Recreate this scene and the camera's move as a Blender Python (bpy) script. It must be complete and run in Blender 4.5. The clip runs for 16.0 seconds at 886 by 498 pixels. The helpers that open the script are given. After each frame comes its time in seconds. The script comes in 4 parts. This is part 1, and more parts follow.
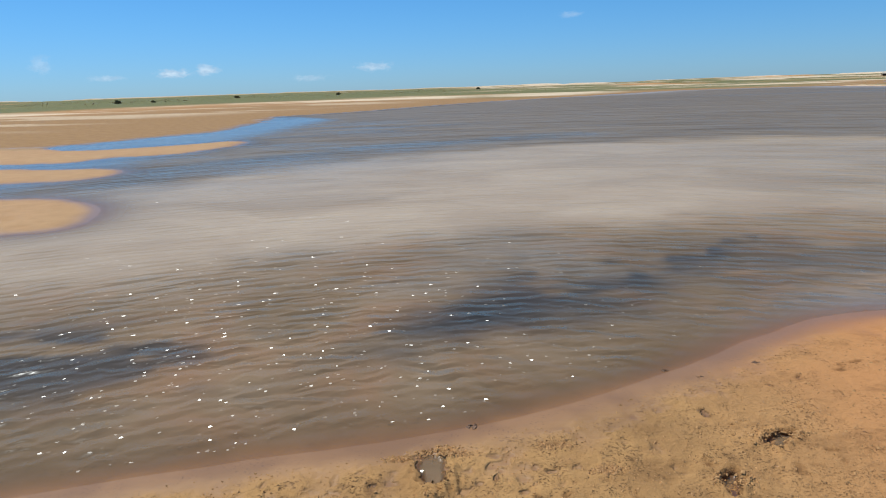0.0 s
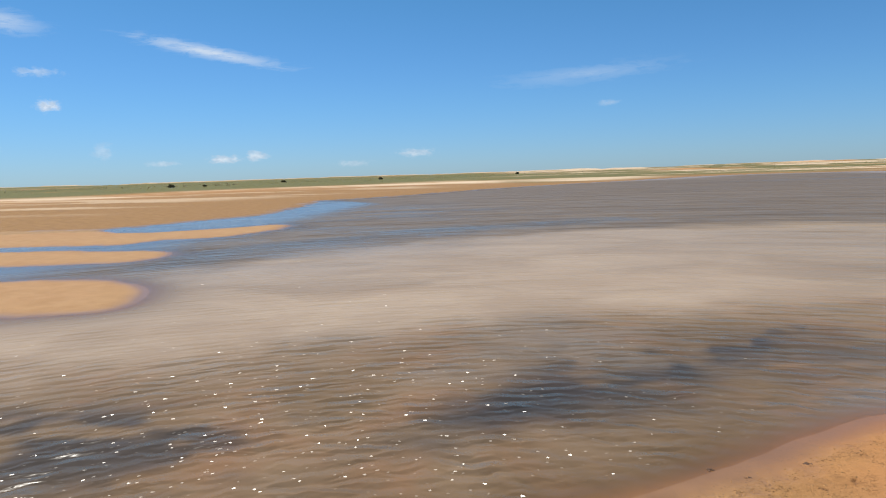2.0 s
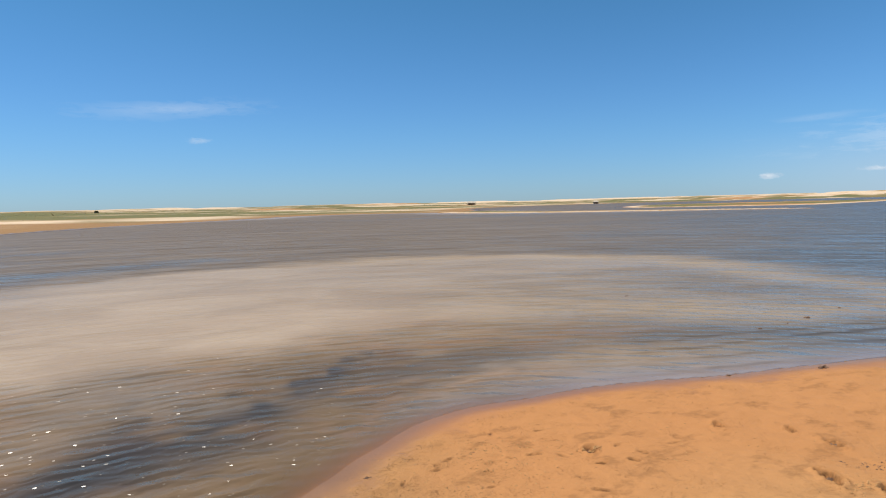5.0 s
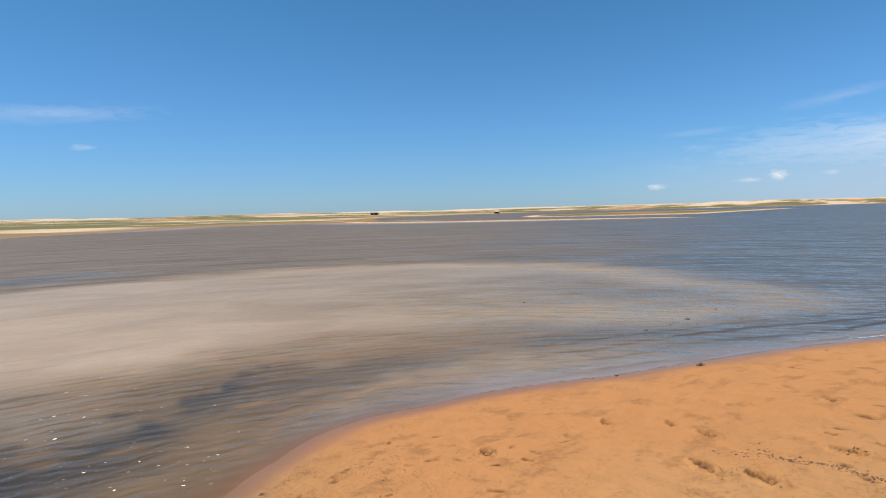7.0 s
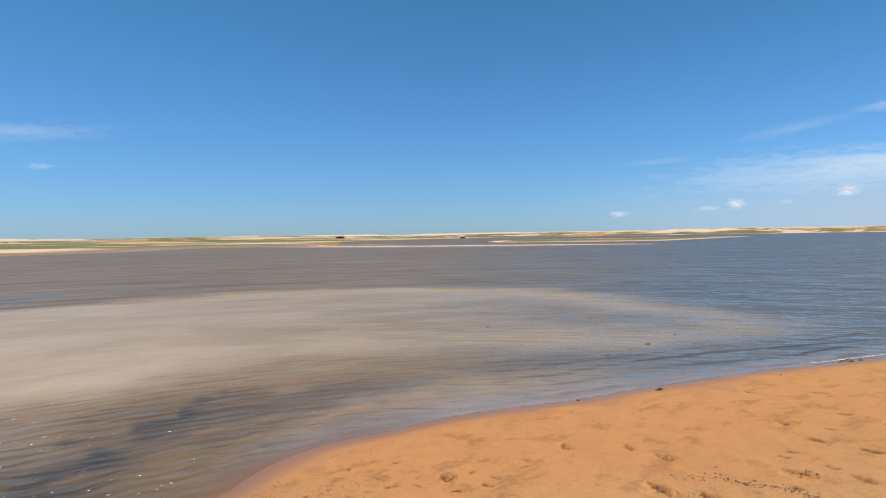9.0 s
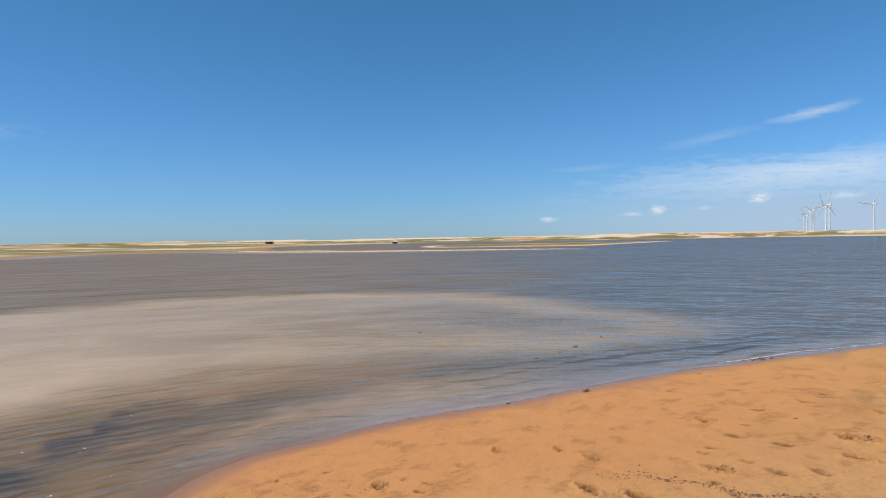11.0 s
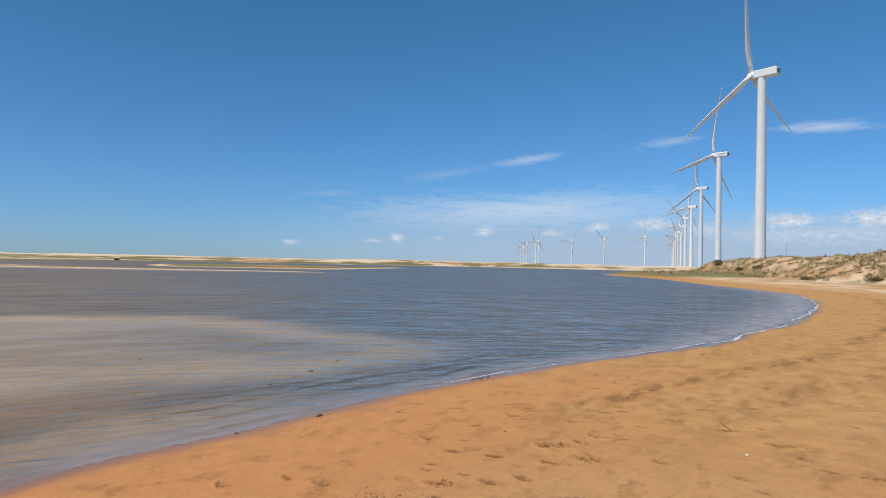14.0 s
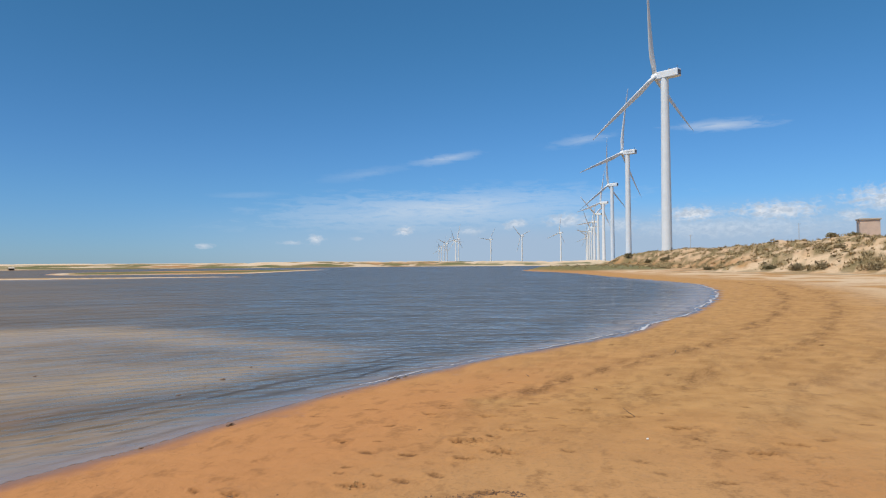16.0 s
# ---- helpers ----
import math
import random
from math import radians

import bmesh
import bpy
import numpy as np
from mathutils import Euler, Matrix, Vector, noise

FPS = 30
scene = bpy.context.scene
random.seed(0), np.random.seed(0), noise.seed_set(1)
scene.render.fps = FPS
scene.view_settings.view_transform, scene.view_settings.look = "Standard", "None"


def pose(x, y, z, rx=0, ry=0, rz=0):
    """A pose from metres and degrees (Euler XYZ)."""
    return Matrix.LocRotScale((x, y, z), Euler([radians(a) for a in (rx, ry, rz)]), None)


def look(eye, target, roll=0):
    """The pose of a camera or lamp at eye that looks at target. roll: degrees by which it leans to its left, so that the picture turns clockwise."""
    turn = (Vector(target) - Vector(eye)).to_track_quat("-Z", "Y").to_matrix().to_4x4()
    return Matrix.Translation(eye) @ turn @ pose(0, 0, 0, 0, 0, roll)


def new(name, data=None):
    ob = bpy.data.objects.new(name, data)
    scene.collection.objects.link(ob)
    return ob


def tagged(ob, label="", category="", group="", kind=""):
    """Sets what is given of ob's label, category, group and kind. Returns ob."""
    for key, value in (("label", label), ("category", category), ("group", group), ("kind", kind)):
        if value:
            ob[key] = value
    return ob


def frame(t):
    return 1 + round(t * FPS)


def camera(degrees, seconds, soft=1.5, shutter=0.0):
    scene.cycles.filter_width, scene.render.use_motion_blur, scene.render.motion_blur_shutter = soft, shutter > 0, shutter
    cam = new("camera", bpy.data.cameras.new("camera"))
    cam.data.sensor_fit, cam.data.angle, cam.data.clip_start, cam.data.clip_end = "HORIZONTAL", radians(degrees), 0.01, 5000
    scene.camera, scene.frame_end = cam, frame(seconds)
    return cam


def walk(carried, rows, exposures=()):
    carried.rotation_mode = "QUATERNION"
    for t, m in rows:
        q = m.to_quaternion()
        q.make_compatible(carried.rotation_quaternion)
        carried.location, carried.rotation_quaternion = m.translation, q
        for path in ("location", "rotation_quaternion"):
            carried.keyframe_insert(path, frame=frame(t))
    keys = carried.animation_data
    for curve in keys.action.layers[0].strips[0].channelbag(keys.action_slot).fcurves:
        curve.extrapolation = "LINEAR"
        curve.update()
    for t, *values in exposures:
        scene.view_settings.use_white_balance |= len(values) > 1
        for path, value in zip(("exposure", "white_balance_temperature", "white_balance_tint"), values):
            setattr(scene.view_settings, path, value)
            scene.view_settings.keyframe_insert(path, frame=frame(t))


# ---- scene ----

# ---------------------------------------------------------------- camera
cam = camera(67.9, 16.0, soft=1.1)

# seconds, x, y, z, yaw, pitch, roll
PATH = (
    (0.0, -0.176, 0.126, 1.545, 2.80, -13.57, -1.98),
    (0.5, -0.157, 0.118, 1.573, 4.16, -9.18, -1.98),
    (1.0, -0.159, 0.131, 1.580, 5.90, -6.81, -2.31),
    (1.5, -0.162, 0.106, 1.590, 7.34, -6.75, -2.35),
    (2.0, -0.163, 0.089, 1.594, 5.97, -6.32, -1.93),
    (2.5, -0.159, 0.084, 1.614, 2.44, -6.16, -1.71),
    (3.0, -0.105, 0.113, 1.598, -6.22, -4.87, -1.46),
    (3.5, -0.087, 0.087, 1.602, -13.49, -5.05, -1.39),
    (4.0, -0.011, 0.042, 1.606, -17.20, -5.35, -1.18),
    (4.5, 0.050, 0.002, 1.605, -20.55, -4.96, -1.06),
    (5.0, 0.006, 0.058, 1.607, -28.27, -3.85, -1.31),
    (5.2, -0.034, 0.086, 1.603, -30.73, -4.51, -2.05),
    (7.5, 0.040, -0.011, 1.601, -37.76, -2.37, -1.11),
    (8.0, 0.038, -0.013, 1.599, -38.88, -1.33, -0.98),
    (10.3, 0.050, -0.031, 1.602, -41.33, -1.35, -0.72),
    (10.5, 0.057, -0.018, 1.597, -42.29, -1.38, -0.71),
    (11.0, 0.053, -0.024, 1.603, -45.55, -0.75, -0.87),
    (11.5, 0.073, -0.059, 1.602, -49.23, -1.08, -0.44),
    (12.0, 0.119, -0.124, 1.608, -51.04, -1.12, 0.20),
    (12.5, 0.119, -0.133, 1.601, -56.93, -1.42, 1.32),
    (13.0, 0.092, -0.061, 1.602, -63.51, 0.54, 0.23),
    (13.5, 0.087, -0.014, 1.594, -67.90, -0.10, 0.02),
    (14.0, 0.083, -0.039, 1.606, -67.72, 1.37, 1.29),
    (14.5, 0.080, -0.109, 1.614, -68.09, 0.80, 0.61),
    (15.0, 0.101, -0.123, 1.613, -70.97, 0.22, 0.11),
    (15.5, 0.084, -0.141, 1.613, -71.24, 1.47, 0.10),
    (16.0, 0.082, -0.142, 1.617, -74.64, 1.38, -0.36),
)
walk(cam, [(t, pose(x, y, z, 90 + p, 0, w) @ pose(0, 0, 0, 0, 0, r)) for t, x, y, z, w, p, r in PATH],
     exposures=((0.0, 0.14, 6000, 5), (0.6, 0.16, 6250, 7), (1.5, 0.19, 6650, 10), (5.0, 0.27, 6750, 10), (8.0, 0.24, 6600, 10), (11.5, 0.13, 6550, 10), (12.5, 0.04, 6500, 10), (13.2, 0.05, 6500, 10), (16.0, 0.0, 6500, 10)))

# ---------------------------------------------------------------- sun and sky
SUN_AZ, SUN_EL = 54.0, 64.0          # degrees to the left of +y, degrees above the horizon


def toward(az, el):
    a, e = radians(az), radians(el)
    return Vector((-math.sin(a) * math.cos(e), math.cos(a) * math.cos(e), math.sin(e)))


sun = new("sun", bpy.data.lights.new("sun", "SUN"))
sun.data.energy, sun.data.angle, sun.data.color = 4.1, radians(0.53), (1.0, 0.955, 0.88)
sun.matrix_world = look(toward(SUN_AZ, SUN_EL) * 100, (0, 0, 0))


class Nodes:
    """Short names for building a node tree."""

    def __init__(self, tree):
        self.tree = tree
        tree.nodes.clear()

    def add(self, kind, **props):
        n = self.tree.nodes.new(kind)
        for key, value in props.items():
            setattr(n, key, value)
        return n

    def put(self, socket, value):
        if isinstance(value, bpy.types.NodeSocket):
            self.tree.links.new(value, socket)
        elif value is not None:
            if isinstance(value, (tuple, list)) and socket.type == "RGBA" and len(value) == 3:
                value = (*value, 1)
            socket.default_value = value

    def math(self, op, a, b=None, c=None, clamp=False):
        n = self.add("ShaderNodeMath", operation=op, use_clamp=clamp)
        for s, v in zip(n.inputs, (a, b, c)):
            self.put(s, v)
        return n.outputs[0]

    def vec(self, op, a, b=None, scale=None):
        n = self.add("ShaderNodeVectorMath", operation=op)
        self.put(n.inputs[0], a)
        self.put(n.inputs[1], b)
        if scale is not None:
            self.put(n.inputs["Scale"], scale)
        return n.outputs["Value"] if op in ("LENGTH", "DOT_PRODUCT", "DISTANCE") else n.outputs[0]

    def span(self, v, a, b, lo=0.0, hi=1.0, kind="SMOOTHSTEP"):
        n = self.add("ShaderNodeMapRange", interpolation_type=kind)
        for s, x in zip(n.inputs, (v, a, b, lo, hi)):
            self.put(s, x)
        return n.outputs[0]

    def mix(self, f, a, b, blend="MIX"):
        n = self.add("ShaderNodeMix", data_type="RGBA", blend_type=blend)
        self.put(n.inputs[0], f)
        self.put(n.inputs[6], a)
        self.put(n.inputs[7], b)
        return n.outputs[2]

    def noise(self, v, scale, detail=4.0, rough=0.55, distort=0.0):
        n = self.add("ShaderNodeTexNoise")
        self.put(n.inputs["Vector"], v)
        for key, x in (("Scale", scale), ("Detail", detail), ("Roughness", rough), ("Distortion", distort)):
            self.put(n.inputs[key], x)
        return n.outputs["Fac"]

    def attr(self, name):
        return self.add("ShaderNodeAttribute", attribute_name=name).outputs["Fac"]

    def scaled(self, v, sx, sy, sz, turn=0.0):
        n = self.add("ShaderNodeMapping")
        self.put(n.inputs["Vector"], v)
        n.inputs["Rotation"].default_value = (0, 0, radians(turn))
        n.inputs["Scale"].default_value = (sx, sy, sz)
        return n.outputs[0]


# clouds: azimuth, altitude, half width, half height (degrees), lean, strength
CIRRUS = (
    (-75, 4.9, 16, 1.7, 0.04, 0.85), (-81, 5.5, 7, 0.55, 0.06, 0.55), (-75.0, 9.2, 3.2, 0.45, 0.15, 0.6), (-68, 7.9, 4.5, 0.5, 0.15, 0.2),
    (-86.8, 10.5, 3.0, 0.45, 0.13, 0.45), (-97.6, 10.95, 4.4, 0.5, -0.03, 0.75), (-58, 5.9, 3, 0.3, 0.05, 0.2),
    (-6.5, 8.0, 7.0, 0.75, 0.05, 0.32), (38.8, 11.9, 3, 0.9, -0.1, 0.7), (24.6, 10.4, 6.2, 0.55, -0.18, 1.0),
)
CUMULUS = (
    (-54.7, 1.65, 0.7, 0.28, 0, 0.7), (-63.7, 2.25, 0.8, 0.42, 0, 0.8), (-61.6, 1.95, 0.9, 0.2, 0, 0.5), (-71.3, 2.95, 0.75, 0.45, 0.2, 1.0),
    (-67.2, 2.3, 0.6, 0.2, 0, 0.5), (-80.9, 3.5, 1.2, 0.4, 0.1, 0.8), (-77, 2.9, 1.3, 0.3, 0, 0.5), (-85.4, 3.75, 2.0, 0.6, 0, 0.8),
    (-89.5, 3.3, 2.0, 0.6, 0, 0.6), (-95.4, 4.0, 2.4, 0.65, 0, 1.0), (-101.6, 4.05, 3.2, 0.75, 0, 1.0), (-106.6, 3.5, 1.1, 0.5, 0, 0.8),
    (-109.5, 4.7, 3.6, 1.0, 0, 1.0), (-98, 2.9, 9, 0.9, 0, 0.45),
    (23.9, 1.95, 1.3, 0.34, 0, 0.7), (21.4, 2.15, 0.9, 0.45, 0, 0.65), (36.2, 6.1, 0.9, 0.45, 0, 0.8), (8.0, 2.1, 1.6, 0.35, 0, 0.5),
    (32.8, 2.7, 0.7, 0.7, 0, 0.3), (13.4, 1.35, 1.4, 0.25, 0, 0.35), (36.6, 8.5, 1.6, 0.3, 0, 0.4), (40.4, 3.0, 1.0, 0.35, 0, 0.4),
    (28.6, 1.7, 1.2, 0.22, 0, 0.4), (-8.3, 5.6, 0.9, 0.25, 0, 0.3),
)

world = bpy.data.worlds.new("world")
scene.world = world
world.use_nodes = True
N = Nodes(world.node_tree)
sky = N.add("ShaderNodeTexSky", sky_type="NISHITA", sun_disc=False, sun_elevation=radians(SUN_EL),
            sun_rotation=radians(-SUN_AZ), altitude=0.0, air_density=1.0, dust_density=0.15, ozone_density=2.5)
ray = N.add("ShaderNodeTexCoord").outputs["Generated"]
xyz = N.add("ShaderNodeSeparateXYZ")
N.put(xyz.inputs[0], ray)
az = N.math("MULTIPLY", N.math("ARCTAN2", N.math("MULTIPLY", xyz.outputs[0], -1.0), xyz.outputs[1]), 57.29578)
alt = N.math("MULTIPLY", N.math("ARCSINE", xyz.outputs[2]), 57.29578)
flat = N.add("ShaderNodeCombineXYZ")
N.put(flat.inputs[0], az)
N.put(flat.inputs[1], alt)
flat = flat.outputs[0]


def cloud_mask(places, ragged, outer, inner):
    total = 0.0
    for a, h, w, k, lean, amount in places:
        off = N.vec("SUBTRACT", flat, (a, h, 0))
        d = N.add("ShaderNodeCombineXYZ")
        N.put(d.inputs[0], N.vec("DOT_PRODUCT", off, (1 / w, 0, 0)))
        N.put(d.inputs[1], N.vec("DOT_PRODUCT", off, (lean / k, 1 / k, 0)))
        edge = N.math("ADD", N.vec("LENGTH", d.outputs[0]), ragged)
        total = N.math("MAXIMUM", total, N.span(edge, outer, inner, 0.0, amount))
    return total


streak = N.noise(N.scaled(flat, 0.11, 0.95, 1, 7), 1.0, 8, 0.62, 0.6)
wisp = N.noise(N.scaled(flat, 0.45, 1.9, 1, 9), 1.2, 6, 0.65, 0.5)
puff = N.noise(N.scaled(flat, 1.0, 1.7, 1), 1.5, 7, 0.62, 0.3)
above = N.noise(N.scaled(N.vec("ADD", flat, (0.10, 0.32, 0.0)), 1.0, 1.7, 1), 1.5, 4, 0.62, 0.3)
ragged = N.math("MULTIPLY", N.math("SUBTRACT", N.math("ADD", streak, wisp), 1.0), 2.0)
cirrus = N.math("MULTIPLY", cloud_mask(CIRRUS, ragged, 1.25, 0.0), N.math("MULTIPLY", N.span(streak, 0.28, 0.6, 0.25, 1.0), N.span(wisp, 0.3, 0.6, 0.4, 1.0)))
lumpy = N.math("MULTIPLY", N.math("SUBTRACT", puff, 0.5), 2.8)
cumulus = cloud_mask(CUMULUS, lumpy, 1.3, 0.1)
veil = N.math("MULTIPLY", N.span(az, -45, -82, 0, 0.88), N.span(alt, 5.8, 1.8))
tint = N.mix(N.span(alt, 0.0, 7.0), (0.48, 0.775, 1.30), (0.46, 0.83, 1.26))
tint = N.mix(N.span(alt, 4.0, 22.0), tint, (0.38, 0.855, 1.09))
tint = N.mix(N.span(alt, 25.0, 60.0), tint, (0.7, 0.9, 1.05))
colour = N.mix(1.0, sky.outputs[0], tint, "MULTIPLY")
colour = N.vec("SCALE", colour, scale=N.span(az, -35.0, -95.0, 0.93, 1.13))
colour = N.mix(veil, colour, (4.5, 5.8, 7.6))
colour = N.mix(cirrus, colour, (7.6, 8.4, 9.3))
colour = N.mix(cumulus, colour, N.mix(N.span(N.math("SUBTRACT", puff, above), -0.2, 0.22), (5.4, 6.5, 7.9), (9.0, 9.4, 10.0)))
back = N.add("ShaderNodeBackground")
N.put(back.inputs[0], colour)
back.inputs[1].default_value = 0.085
N.put(N.add("ShaderNodeOutputWorld").inputs[0], back.outputs[0])

# ---------------------------------------------------------------- shape of the land
def vnoise(x, y, seed=0):
    """Value noise over the plane, 0 to 1."""
    xi, yi = np.floor(x), np.floor(y)
    fx, fy = x - xi, y - yi
    fx, fy = fx * fx * (3 - 2 * fx), fy * fy * (3 - 2 * fy)
    xi, yi = xi.astype(np.int64), yi.astype(np.int64)

    def corner(i, j):
        h = (i * 374761393 + j * 668265263 + seed * 1442695041) & 0xFFFFFFFF
        h = ((h ^ (h >> 13)) * 1274126177) & 0xFFFFFFFF
        return ((h ^ (h >> 16)) & 0xFFFF) / 65535.0

    a, b, c, d = corner(xi, yi), corner(xi + 1, yi), corner(xi, yi + 1), corner(xi + 1, yi + 1)
    return (a * (1 - fx) + b * fx) * (1 - fy) + (c * (1 - fx) + d * fx) * fy


def fbm(x, y, seed=0, octaves=4, rough=0.5):
    total, amp, norm = 0.0, 1.0, 0.0
    for k in range(octaves):
        total = total + amp * vnoise(x * 2 ** k, y * 2 ** k, seed + 17 * k)
        norm += amp
        amp *= rough
    return total / norm


def step(a, b, v):
    s = np.clip((v - a) / (b - a), 0, 1)
    return s * s * (3 - 2 * s)


def rounded(points, n=5):
    """A closed outline drawn smoothly through its corners."""
    b = np.array(points, float)
    c = np.roll(b, -1, 0)
    span = np.linalg.norm(c - b, axis=1, keepdims=True)
    slope = (c - np.roll(b, 1, 0)) / 2
    slope *= np.minimum(1, 1.1 * np.minimum(span, np.roll(span, 1, 0)) / np.linalg.norm(slope, axis=1, keepdims=True))
    ahead = np.roll(slope, -1, 0)
    out = []
    for k in range(n):
        s = k / n
        out.append((2 * s ** 3 - 3 * s * s + 1) * b + (s ** 3 - 2 * s * s + s) * slope
                   + (3 * s * s - 2 * s ** 3) * c + (s ** 3 - s * s) * ahead)
    return np.stack(out, 1).reshape(-1, 2)


def inside(x, y, outline):
    """Signed distance to a closed outline, positive inside."""
    best = np.full(x.shape, 1e18)
    odd = np.zeros(x.shape, bool)
    for (ax, ay), (bx, by) in zip(outline, np.roll(outline, -1, 0)):
        ex, ey = bx - ax, by - ay
        wx, wy = x - ax, y - ay
        s = np.clip((wx * ex + wy * ey) / (ex * ex + ey * ey + 1e-12), 0, 1)
        best = np.minimum(best, (wx - s * ex) ** 2 + (wy - s * ey) ** 2)
        if ay != by:
            odd ^= ((ay > y) != (by > y)) & (x < ex * (y - ay) / (by - ay) + ax)
    return np.sqrt(best) * np.where(odd, 1, -1)


BEACH = rounded(((-60, -18), (-20, -4.5), (-6, 1.2), (-2.05, 2.42), (-0.9, 2.73), (0.0, 3.02), (0.86, 3.5), (1.6, 4.06),
                 (2.4, 4.42), (3.4, 4.42), (4.6, 4.18), (6.0, 3.84), (7.4, 3.5), (9.0, 2.98), (11.5, 2.0), (13.8, 0.8),
                 (16.2, -0.3), (19.3, -1.1), (22.7, -2.15), (31, -3.9), (38.5, -5.0), (47, -5.6), (57, -5.2), (79, 0.2),
                 (125, 10.5), (160, 23), (190, 26), (225, 12), (330, 2), (520, -30), (700, -140), (3900, -500),
                 (4000, -4000), (-4000, -4000), (-4000, -400)))
MAINLAND = rounded(((-300, 23), (-25, 23), (-17.5, 23.1), (-15.2, 23.8), (-13.9, 27.0), (-12.3, 30.5), (-12.4, 37), (-13.4, 44), (-14.6, 50), (-12, 53.5),
                    (-9.4, 57), (-6, 66), (4.5, 85), (18, 101), (38, 127), (57, 124), (66, 116), (85, 140), (125, 205), (200, 270),
                    (330, 330), (430, 300), (520, 250), (620, 235), (680, 180), (720, 40), (760, -80), (4000, -300),
                    (4400, 4400), (-4400, 4400), (-4400, 24)))
BAR = rounded(((62, 118), (59, 92), (68, 75), (76, 65), (86, 55), (88, 60), (80, 78), (74, 96), (78, 122)))
ISLAND = rounded(((105, 106), (112, 90), (124, 78), (160, 88), (212, 104), (236, 112), (225, 126), (185, 142), (150, 148), (118, 124)))
SPIT_A = rounded(((-25, 7.3), (-6.6, 7.6), (-5.7, 7.8), (-5.35, 8.2), (-5.5, 9.2), (-6.1, 10.0), (-7.1, 10.8), (-8.2, 10.9), (-10, 10.6), (-25, 10.2)))
SPIT_B = rounded(((-30, 12.4), (-10.6, 12.7), (-8.7, 13.1), (-7.9, 13.7), (-8.0, 14.4), (-8.6, 15.2), (-10.4, 15.7), (-12.5, 16.0), (-30, 15.8)))
SPIT_C = rounded(((-30, 17.0), (-12.8, 17.2), (-11.1, 17.1), (-10.3, 18.3), (-8.6, 19.1), (-8.1, 20.9), (-8.0, 22.6), (-9.0, 24.0), (-10.4, 22.6),
                  (-12.7, 21.6), (-14.6, 22.3), (-16.2, 23.6), (-30, 24)))
DUNE = rounded(((320, 12), (240, 9), (176, -3), (140, -13), (113, -17), (92, -24), (82, -30), (70, -50), (40, -110), (-100, -160),
                (-100, -500), (700, -500), (600, -70), (400, -8)), 3)

# footprints: x, y, turn, length, depth
rng = np.random.default_rng(7)
PRINTS = [(-0.38, 2.60, 96, 0.30, 0.036), (3.78, 3.10, 60, 0.12, 0.014), (4.07, 2.47, 80, 0.16, 0.012), (5.74, 1.15, 70, 0.2, 0.016),
          (5.71, 1.29, 40, 0.2, 0.014), (5.41, 0.85, 75, 0.24, 0.016), (4.39, 1.70, 100, 0.2, 0.014), (5.55, 2.31, 80, 0.14, 0.01),
          (6.73, 1.84, 70, 0.16, 0.01), (2.73, 3.22, 50, 0.15, 0.015), (3.52, 2.16, 60, 0.2, 0.018), (3.61, 1.85, 75, 0.22, 0.018),
          (4.09, 2.78, 60, 0.1, 0.01), (6.71, 1.21, 95, 0.18, 0.014), (6.5, -0.62, 90, 0.22, 0.012), (5.74, -1.17, 100, 0.22, 0.016),
          (6.08, -1.49, 80, 0.2, 0.014), (5.9, 1.0, 60, 0.16, 0.016), (5.2, 1.1, 85, 0.18, 0.015), (6.2, 0.9, 70, 0.16, 0.014), (7.17, 0.3, 85, 0.2, 0.01), (6.92, -0.18, 95, 0.2, 0.01), (1.14, 2.79, 30, 0.2, 0.014),
          (0.81, 2.44, 70, 0.18, 0.014)]
PRINTS = [(a, b, c, d, 2.1 * e) for a, b, c, d, e in PRINTS]
for k in range(95):
    u = 4.2 + 10 * rng.uniform() ** 1.5
    a = radians(rng.uniform(-112, -64))
    px, py = -u * math.sin(a), u * math.cos(a)
    PRINTS.append((px, py, rng.uniform(40, 130), rng.uniform(0.07, 0.18), rng.uniform(0.003, 0.011)))
for k in range(130):
    u = rng.uniform(2.0, 4.6)
    a = radians(rng.uniform(-50, 40))
    PRINTS.append((-u * math.sin(a), u * math.cos(a), rng.uniform(0, 180), rng.uniform(0.03, 0.10), rng.uniform(0.004, 0.009)))


